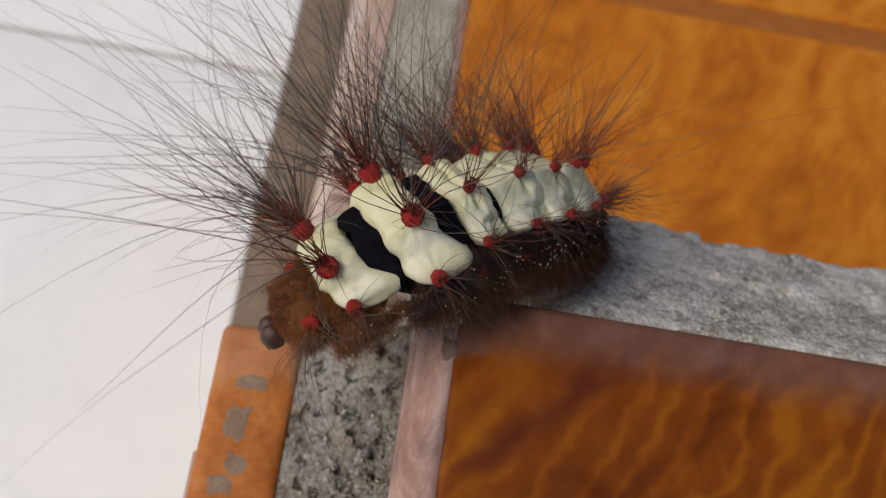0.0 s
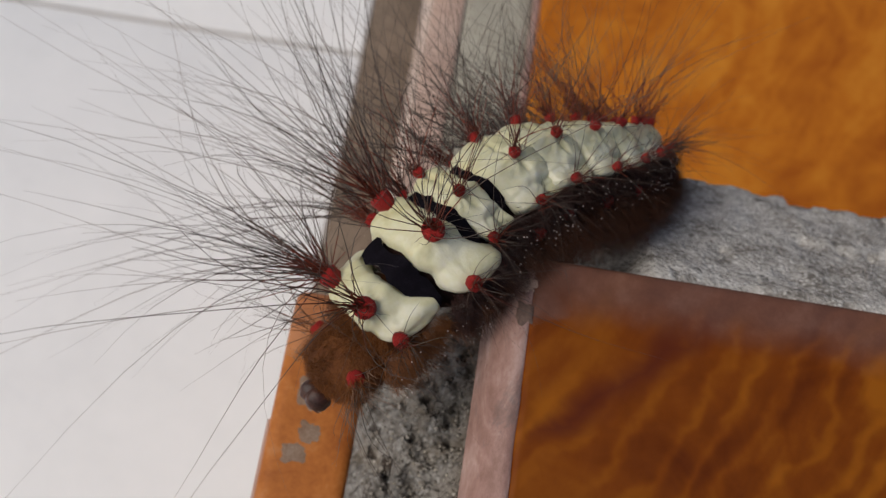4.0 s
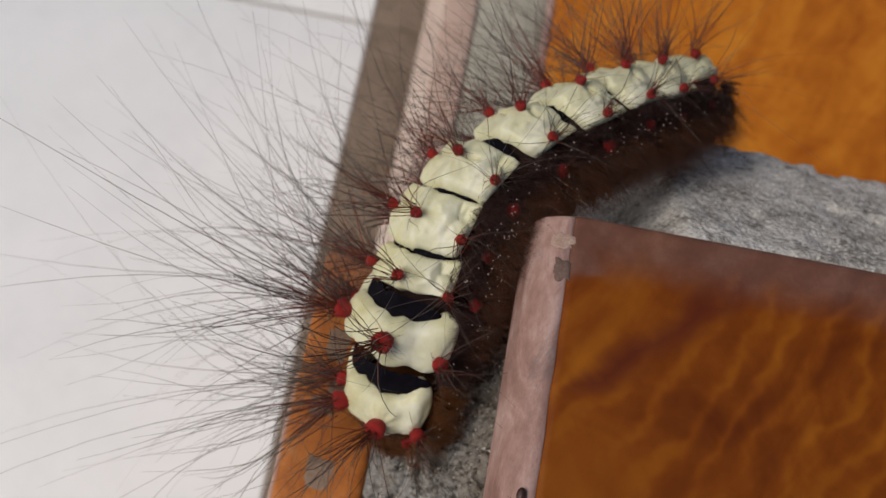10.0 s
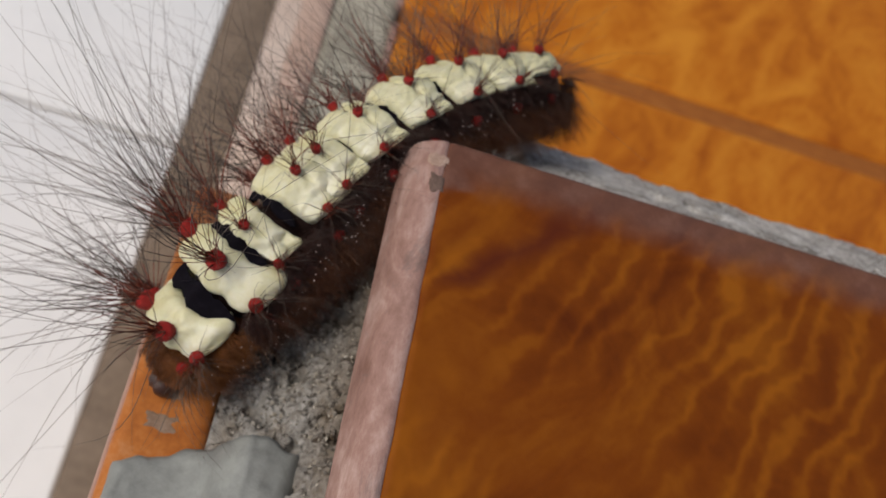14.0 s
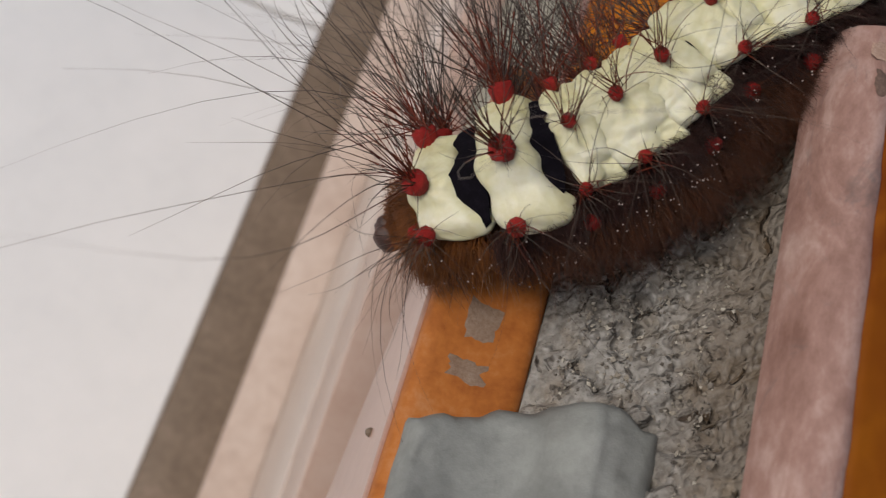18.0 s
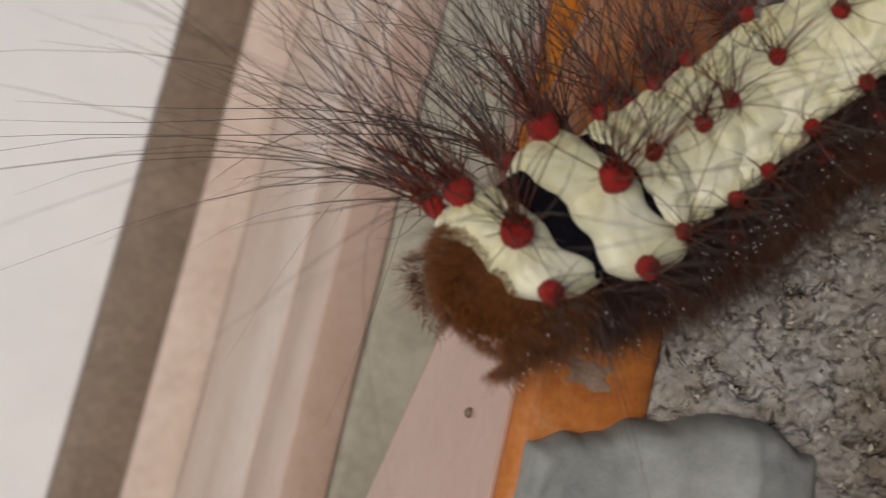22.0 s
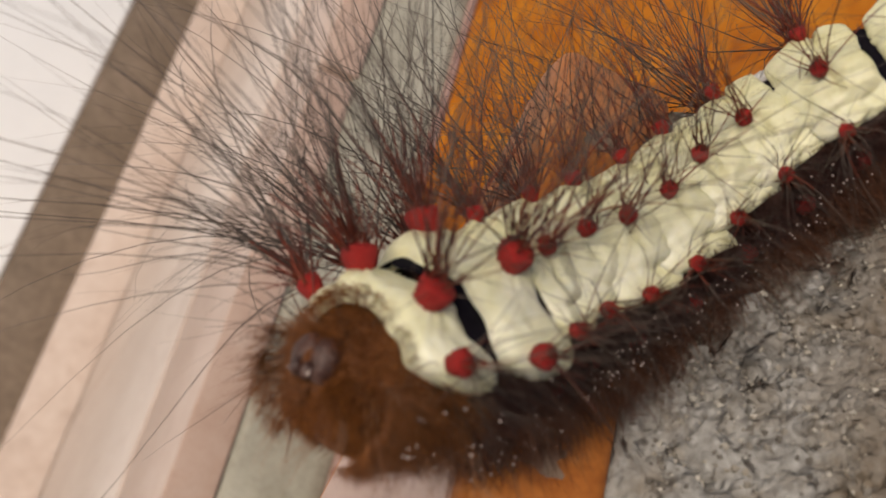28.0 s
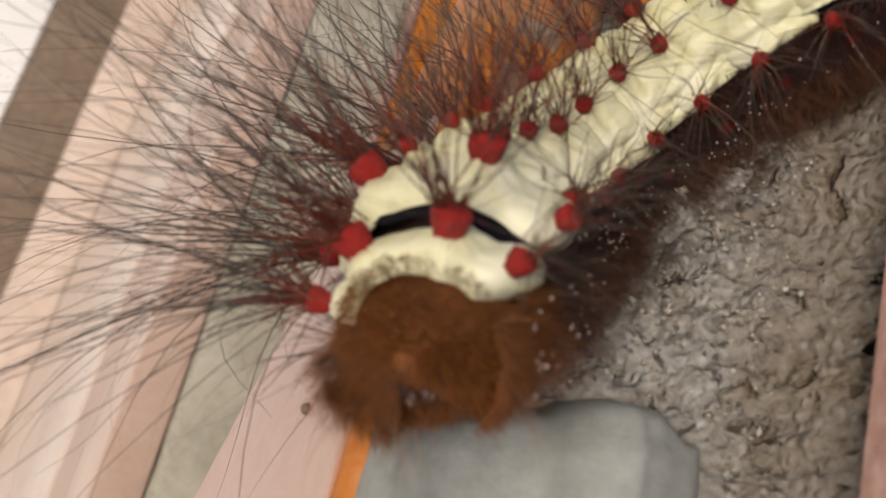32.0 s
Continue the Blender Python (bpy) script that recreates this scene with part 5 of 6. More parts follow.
    crawl(SEGMENTS[2], [
        (0, -2.76, 3.50, 6.68, 27.2, -12.8, -138.6),
        (0.5, -4.11, 3.69, 5.95, 30.4, -11.6, -144.6),
        (1, -4.98, 3.98, 5.29, 31.3, -10.2, -149.6),
        (1.5, -5.21, 3.90, 4.51, 28.4, -10.5, -151.4),
        (2, -4.12, 4.78, 4.44, 25.0, -15.6, -152.0),
        (2.5, -3.45, 5.40, 4.82, 19.3, -19.5, -150.4),
        (3, -4.53, 3.69, 3.75, 22.7, -14.6, -140.6),
        (3.5, -6.33, 2.38, 2.64, 28.9, -8.7, -131.9),
        (4.5, -9.43, -0.86, -1.92, 38.7, 5.5, -120.7),
        (5.5, -12.44, -3.75, -6.56, 53.4, 20.0, -108.1),
        (6, -12.06, -4.60, -7.64, 53.7, 24.4, -105.9),
        (6.5, -11.96, -5.14, -7.96, 55.6, 29.1, -106.3),
        (7, -11.53, -5.23, -7.83, 55.2, 34.3, -108.7),
        (7.5, -12.00, -5.89, -8.00, 52.2, 31.5, -105.8),
        (8, -12.28, -6.42, -8.20, 50.2, 29.9, -103.2),
        (8.5, -12.34, -6.71, -8.36, 48.9, 28.5, -101.5),
        (9, -12.53, -6.76, -8.44, 49.0, 26.6, -99.7),
        (9.5, -12.24, -6.42, -8.52, 49.6, 24.7, -99.3),
        (10, -12.03, -6.69, -8.90, 53.8, 25.2, -97.8),
        (10.5, -12.64, -7.47, -9.59, 51.4, 21.7, -97.1),
        (11, -12.93, -8.05, -10.10, 50.1, 18.5, -96.7),
        (11.5, -12.84, -8.33, -10.31, 47.7, 14.1, -96.5),
        (12, -13.51, -9.85, -10.81, 47.0, 15.1, -99.7),
        (12.5, -13.42, -10.90, -11.04, 44.5, 12.5, -101.8),
        (13, -13.90, -12.70, -11.77, 40.8, 22.6, -110.2),
        (13.5, -14.60, -12.80, -11.60, 39.8, 24.3, -115.4),
        (14.5, -15.80, -12.90, -12.23, 40.3, 25.6, -127.4),
        (15.5, -16.12, -12.19, -12.25, 38.1, 26.0, -143.3),
        (16, -15.99, -12.31, -12.39, 33.0, 30.7, -149.4),
        (16.5, -16.63, -12.99, -13.13, 31.9, 29.9, -148.5),
        (17, -17.23, -13.47, -13.53, 31.7, 28.8, -147.0),
        (17.5, -17.95, -13.74, -13.70, 32.6, 27.3, -146.0),
        (18, -18.68, -13.97, -13.73, 33.2, 25.1, -145.8),
        (18.5, -19.40, -14.09, -13.48, 33.7, 22.8, -146.1),
        (19, -20.15, -14.78, -13.13, 32.1, 23.7, -146.8),
        (19.5, -21.32, -15.42, -13.32, 34.2, 15.0, -142.1),
        (20, -21.24, -15.91, -12.84, 33.7, 5.6, -139.6),
        (20.5, -21.18, -16.49, -12.54, 33.0, -1.8, -137.4),
        (21, -21.09, -18.23, -13.37, 29.2, -3.4, -135.5),
        (21.5, -22.10, -18.49, -16.44, 39.3, -3.1, -136.6),
        (22, -22.31, -18.50, -19.75, 48.3, -1.4, -140.2),
        (22.5, -21.82, -18.66, -22.73, 57.1, 0.7, -147.0),
        (23, -21.94, -18.75, -23.93, 57.1, 4.0, -149.2),
        (23.5, -21.86, -18.69, -24.09, 56.6, 3.5, -149.6),
        (24, -23.64, -18.88, -24.68, 61.1, 7.2, -151.0),
        (24.5, -24.11, -19.56, -24.17, 59.0, 6.2, -156.1),
        (25, -24.47, -20.23, -23.23, 55.9, 2.2, -159.4),
        (25.5, -24.87, -20.35, -21.92, 55.2, -4.4, -157.5),
        (26.5, -26.27, -22.17, -21.53, 47.0, -9.0, -149.2),
        (27.5, -25.68, -23.34, -21.83, 41.2, -13.2, -143.0),
        (28, -26.39, -23.34, -22.82, 45.1, -11.1, -138.7),
        (28.5, -26.67, -23.83, -23.67, 51.2, -8.0, -135.5),
        (29, -26.93, -23.20, -23.46, 56.1, -7.5, -134.3),
        (29.5, -27.56, -22.84, -23.79, 61.2, -3.2, -134.1),
        (30, -27.79, -23.95, -23.86, 66.6, -6.2, -127.1),
        (30.5, -26.80, -24.01, -23.05, 70.0, -9.5, -127.4),
        (31, -26.12, -24.77, -22.35, 68.2, -13.4, -128.3),
        (31.5, -24.62, -24.98, -20.70, 65.0, -21.9, -124.4),
        (32, -23.32, -24.80, -19.05, 58.3, -29.2, -117.7),
    ])
    crawl(SEGMENTS[3], [
        (0, 1.35, 6.58, 4.42, 28.8, -23.4, -138.0),
        (0.5, 0.48, 6.62, 4.02, 31.6, -20.9, -143.1),
        (1, 0.00, 6.62, 3.55, 31.9, -19.0, -146.8),
        (1.5, -0.19, 6.56, 2.82, 29.6, -18.1, -148.5),
        (2, 0.58, 7.20, 2.46, 27.3, -22.5, -148.2),
        (2.5, 0.84, 7.49, 2.35, 24.0, -24.8, -146.9),
        (3, -0.37, 7.21, 1.87, 26.7, -22.2, -141.4),
        (3.5, -2.30, 6.55, 1.09, 31.3, -18.2, -136.8),
        (4.5, -6.05, 4.03, -1.97, 40.0, -4.9, -129.6),
        (5.5, -10.09, 1.37, -4.96, 52.5, 14.0, -121.1),
        (6, -10.06, 0.38, -5.61, 52.5, 17.7, -117.6),
        (6.5, -10.04, -0.26, -5.69, 54.0, 19.2, -115.2),
        (7, -10.14, -0.81, -5.59, 55.1, 20.8, -112.8),
        (7.5, -10.20, -1.10, -5.60, 52.5, 20.4, -111.6),
        (8, -10.56, -1.32, -5.73, 51.1, 20.5, -110.4),
        (8.5, -10.70, -1.50, -5.89, 49.7, 20.5, -110.0),
        (9, -10.91, -1.48, -6.04, 50.0, 19.9, -109.9),
        (9.5, -10.66, -1.31, -6.26, 50.6, 18.0, -109.8),
        (10, -11.19, -1.89, -6.93, 55.9, 19.7, -106.7),
        (10.5, -11.55, -2.22, -7.59, 54.2, 18.2, -106.2),
        (11, -12.08, -2.63, -8.27, 54.2, 16.4, -105.6),
        (11.5, -12.03, -3.14, -8.86, 51.4, 13.3, -107.0),
        (12, -11.91, -4.38, -9.53, 48.6, 11.6, -109.9),
        (12.5, -11.79, -6.18, -10.39, 49.1, 12.9, -112.3),
        (13, -12.06, -7.10, -10.37, 44.6, 12.4, -113.1),
        (13.5, -11.96, -6.83, -9.79, 42.6, 7.0, -118.0),
        (14.5, -12.74, -8.50, -10.15, 44.3, 19.1, -124.0),
        (15.5, -12.93, -9.30, -10.10, 46.4, 28.9, -132.4),
        (16, -12.58, -9.89, -10.16, 47.2, 35.0, -136.4),
        (16.5, -13.20, -10.27, -10.47, 42.1, 33.6, -135.4),
        (17, -13.87, -10.66, -10.88, 40.3, 32.8, -135.2),
        (17.5, -14.67, -10.92, -11.23, 40.4, 31.6, -135.1),
        (18, -15.43, -11.15, -11.54, 40.5, 29.2, -135.0),
        (18.5, -16.25, -11.34, -11.72, 40.1, 25.8, -134.7),
        (19, -17.53, -11.86, -12.03, 39.1, 24.0, -134.6),
        (19.5, -17.82, -12.53, -12.69, 35.3, 18.0, -137.4),
        (20, -17.69, -12.63, -12.72, 35.2, 9.5, -135.6),
        (20.5, -17.68, -13.16, -13.06, 34.5, 4.9, -134.1),
        (21, -17.81, -14.48, -14.22, 32.8, 4.9, -132.8),
        (21.5, -18.25, -14.50, -16.73, 40.8, 5.5, -133.9),
        (22, -18.40, -14.74, -19.58, 48.2, 9.3, -136.0),
        (22.5, -18.31, -15.36, -22.17, 54.4, 15.3, -139.5),
        (23, -18.14, -15.59, -23.00, 55.6, 15.9, -140.7),
        (23.5, -18.12, -16.14, -23.30, 54.8, 16.5, -145.0),
        (24, -19.37, -16.55, -23.75, 58.2, 19.0, -150.3),
        (24.5, -19.56, -17.47, -23.38, 55.9, 14.7, -149.2),
        (25, -19.89, -18.13, -22.92, 53.3, 9.5, -148.4),
        (25.5, -20.49, -18.44, -22.43, 50.0, 3.5, -146.7),
        (26.5, -21.80, -19.08, -22.31, 45.3, -2.6, -142.4),
        (27.5, -22.09, -19.91, -22.81, 40.6, -2.1, -140.9),
        (28, -22.99, -19.65, -23.64, 44.9, 0.7, -144.6),
        (28.5, -23.47, -20.00, -24.19, 49.5, 3.7, -137.0),
        (29, -23.58, -19.57, -23.93, 53.0, 2.9, -135.8),
        (29.5, -24.16, -19.68, -24.29, 58.5, 5.6, -135.8),
        (30, -24.27, -20.19, -24.11, 63.0, 5.3, -130.8),
        (30.5, -23.38, -20.16, -23.42, 66.1, -0.1, -129.9),
        (31, -22.56, -20.87, -23.00, 64.0, -4.4, -127.9),
        (31.5, -21.69, -21.32, -22.20, 58.2, -8.1, -126.0),
        (32, -21.01, -21.37, -21.39, 55.1, -11.9, -123.9),
    ])
    crawl(SEGMENTS[4], [
        (0, 4.27, 8.80, 2.22, 29.0, -38.9, -137.8),
        (0.5, 3.87, 8.76, 1.95, 31.1, -37.4, -140.0),
        (1, 3.72, 8.70, 1.58, 30.4, -36.5, -140.9),
        (1.5, 3.56, 8.72, 0.98, 29.0, -35.8, -141.4),
        (2, 3.80, 9.09, 0.57, 27.2, -38.1, -140.4),
        (2.5, 4.02, 9.29, 0.33, 24.0, -41.0, -138.2),
        (3, 2.81, 9.65, 0.11, 29.9, -40.6, -142.6),
        (3.5, 0.71, 9.37, -0.49, 37.0, -34.7, -145.4),
        (4.5, -3.11, 7.17, -2.69, 42.5, -18.3, -138.1),
        (5.5, -6.72, 5.33, -4.47, 50.0, -4.9, -136.7),
        (6, -7.13, 4.47, -4.80, 50.3, -2.9, -133.5),
        (6.5, -7.31, 3.81, -4.81, 51.9, -2.6, -130.0),
        (7, -7.43, 3.05, -4.85, 54.3, -2.2, -124.6),
        (7.5, -7.69, 3.16, -4.64, 51.7, -3.1, -126.3),
        (8, -8.07, 3.15, -4.69, 50.5, -2.8, -127.0),
        (8.5, -8.17, 3.07, -4.79, 49.2, -3.0, -126.8),
        (9, -8.30, 3.08, -4.91, 49.8, -3.1, -126.4),
        (9.5, -8.15, 2.96, -5.13, 50.7, -3.3, -124.1),
        (10, -9.10, 2.44, -5.78, 58.2, 0.4, -119.8),
        (10.5, -9.88, 2.25, -6.38, 57.2, 2.3, -120.9),
        (11, -10.51, 1.76, -7.13, 56.6, 3.4, -121.0),
        (11.5, -10.53, 0.96, -7.88, 53.8, 3.7, -120.4),
        (12, -10.37, -0.31, -8.66, 50.7, 5.2, -119.5),
        (12.5, -10.20, -1.92, -9.48, 47.9, 9.0, -118.8),
        (13, -10.36, -3.00, -9.69, 45.4, 11.3, -119.4),
        (13.5, -10.49, -3.65, -9.58, 44.8, 13.1, -121.1),
        (14.5, -10.65, -5.14, -8.89, 46.9, 15.7, -122.9),
        (15.5, -11.03, -6.58, -8.46, 50.9, 21.7, -124.9),
        (16, -11.06, -6.92, -8.15, 52.9, 20.6, -124.6),
        (16.5, -11.34, -7.45, -8.46, 50.3, 21.9, -123.7),
        (17, -11.83, -7.80, -8.83, 48.8, 21.2, -123.4),
        (17.5, -12.55, -8.03, -9.25, 49.4, 19.6, -122.4),
        (18, -13.33, -8.32, -9.80, 49.3, 18.5, -122.2),
        (18.5, -14.16, -8.56, -10.28, 46.7, 16.6, -126.4),
        (19, -15.23, -9.03, -11.04, 42.8, 16.3, -131.9),
        (19.5, -15.42, -9.76, -12.00, 38.6, 15.1, -133.5),
        (20, -15.28, -9.99, -12.39, 37.4, 10.5, -132.7),
        (20.5, -15.18, -10.27, -12.83, 37.3, 7.0, -131.1),
        (21, -15.22, -11.10, -13.94, 35.2, 8.7, -130.5),
        (21.5, -15.79, -11.51, -16.40, 43.9, 13.3, -130.7),
        (22, -16.06, -11.93, -18.88, 50.6, 18.7, -131.1),
        (22.5, -16.12, -12.54, -20.86, 55.9, 23.7, -131.8),
        (23, -15.96, -13.15, -21.73, 56.6, 25.6, -134.7),
        (23.5, -15.73, -13.98, -21.95, 54.4, 24.3, -140.2),
        (24, -16.46, -14.71, -22.44, 54.6, 26.0, -146.8),
        (24.5, -16.64, -15.56, -22.31, 54.7, 21.4, -142.6),
        (25, -16.99, -16.08, -22.17, 52.5, 16.1, -140.4),
        (25.5, -17.58, -16.27, -22.09, 48.7, 10.1, -138.9),
        (26.5, -19.00, -16.67, -22.49, 45.2, 6.7, -136.0),
        (27.5, -19.30, -17.18, -22.78, 39.1, 4.1, -136.1),
        (28, -20.17, -16.91, -23.27, 41.8, 5.9, -140.6),
        (28.5, -20.71, -17.21, -23.89, 46.5, 9.1, -136.2),
        (29, -20.91, -16.95, -23.66, 48.4, 7.8, -136.1),
        (29.5, -21.56, -16.96, -23.76, 49.7, 10.4, -136.3),
        (30, -21.48, -17.33, -23.61, 57.2, 9.6, -133.2),
        (30.5, -20.53, -17.51, -23.10, 58.0, 3.3, -130.8),
        (31, -19.95, -18.17, -22.96, 55.6, 1.2, -127.1),
        (31.5, -19.40, -18.63, -22.67, 52.6, -0.0, -125.4),
        (32, -18.89, -18.71, -22.14, 50.4, -2.9, -123.1),
    ])
    crawl(SEGMENTS[5], [
        (0, 7.30, 11.56, -1.71, 27.8, -50.3, -129.2),
        (0.5, 7.19, 11.56, -1.84, 28.2, -49.2, -129.8),
        (1, 7.09, 11.57, -2.10, 27.6, -47.9, -129.9),
        (1.5, 6.97, 11.64, -2.55, 26.7, -47.1, -129.8),
        (2, 6.83, 11.81, -3.01, 26.0, -47.0, -129.7),
        (2.5, 6.48, 11.93, -3.35, 26.2, -46.8, -130.3),
        (3, 5.53, 11.94, -3.60, 30.0, -45.2, -133.1),
        (3.5, 4.14, 11.73, -3.91, 35.4, -41.3, -136.0),
        (4.5, 1.08, 10.76, -4.80, 43.2, -29.5, -138.2),
        (5.5, -1.77, 9.52, -5.61, 48.3, -18.2, -140.1),
        (6, -2.30, 8.93, -5.71, 48.3, -16.6, -138.3),
        (6.5, -2.60, 8.44, -5.68, 49.3, -16.2, -134.4),
        (7, -2.90, 7.84, -5.72, 50.6, -15.4, -126.5),
        (7.5, -3.24, 8.12, -5.53, 50.5, -16.6, -131.5),
        (8, -3.60, 8.15, -5.57, 50.1, -16.3, -133.7),
        (8.5, -3.66, 8.05, -5.64, 48.6, -16.1, -134.2),
        (9, -3.75, 8.01, -5.69, 48.7, -15.6, -134.1),
        (9.5, -3.61, 7.84, -5.72, 48.1, -15.9, -131.5),
        (10, -4.86, 7.72, -5.96, 57.5, -11.9, -128.4),
        (10.5, -5.89, 7.56, -6.29, 57.5, -8.6, -132.6),
        (11, -6.81, 6.85, -6.94, 56.6, -3.6, -134.0),
        (11.5, -7.02, 5.84, -7.57, 52.8, -0.6, -132.7),
        (12, -7.08, 4.61, -8.15, 49.3, 2.9, -130.2),
        (12.5, -7.13, 3.23, -8.66, 46.0, 6.7, -127.6),
        (13, -7.42, 2.28, -8.62, 46.4, 9.1, -127.3),
        (13.5, -7.53, 1.42, -8.38, 46.4, 10.6, -127.2),
        (14.5, -7.50, -0.24, -7.43, 47.8, 9.6, -126.1),
        (15.5, -7.92, -1.68, -6.52, 52.0, 9.6, -126.3),
        (16, -8.25, -2.21, -6.38, 53.3, 10.8, -126.6),
        (16.5, -8.47, -2.78, -6.54, 51.1, 11.6, -126.3),
        (17, -9.04, -3.20, -6.98, 50.2, 12.5, -126.7),
        (17.5, -9.86, -3.46, -7.55, 50.9, 13.1, -128.1),
        (18, -11.04, -3.54, -8.17, 54.0, 14.0, -130.9),
        (18.5, -11.38, -4.07, -8.84, 51.1, 13.4, -131.5),
        (19, -11.97, -4.76, -9.83, 48.7, 16.0, -133.5),
        (19.5, -12.27, -5.53, -10.92, 44.6, 19.5, -134.4),
        (20, -12.11, -5.82, -11.49, 43.6, 16.9, -132.9),
        (20.5, -12.05, -6.06, -12.09, 44.5, 14.6, -131.8),
        (21, -12.03, -6.67, -13.06, 44.7, 15.8, -131.2),
        (21.5, -12.63, -7.35, -15.02, 48.5, 22.6, -131.6),
        (22, -13.17, -7.99, -17.04, 53.0, 30.5, -131.9),
        (22.5, -13.68, -8.76, -18.83, 57.8, 39.4, -133.0),
        (23, -13.38, -9.71, -19.29, 59.1, 40.0, -132.7),
        (23.5, -13.29, -10.77, -19.72, 60.0, 40.5, -133.6),
        (24, -13.63, -11.70, -20.27, 61.5, 41.1, -135.2),
        (24.5, -13.66, -12.35, -20.33, 59.6, 36.3, -134.0),
        (25, -13.93, -12.70, -20.59, 56.7, 31.4, -132.7),
        (25.5, -14.45, -12.76, -21.09, 52.4, 26.3, -131.5),
        (26.5, -15.49, -12.87, -21.76, 47.1, 20.2, -130.9),
        (27.5, -16.12, -12.97, -22.19, 42.5, 16.7, -135.1),
        (28, -16.59, -13.06, -22.52, 44.2, 18.0, -136.0),
        (28.5, -17.25, -13.29, -23.09, 47.5, 22.8, -134.2),
        (29, -17.44, -13.23, -22.87, 48.3, 21.1, -134.6),
        (29.5, -17.69, -13.33, -22.81, 49.8, 20.6, -134.3),
        (30, -17.46, -13.55, -22.60, 53.0, 17.4, -133.3),
        (30.5, -16.82, -13.92, -22.63, 52.9, 15.0, -130.1),
        (31, -16.57, -14.39, -22.87, 51.6, 15.9, -127.9),
        (31.5, -16.30, -14.60, -22.74, 50.3, 15.9, -127.2),
        (32, -16.27, -14.59, -22.61, 49.0, 16.6, -128.7),
    ])
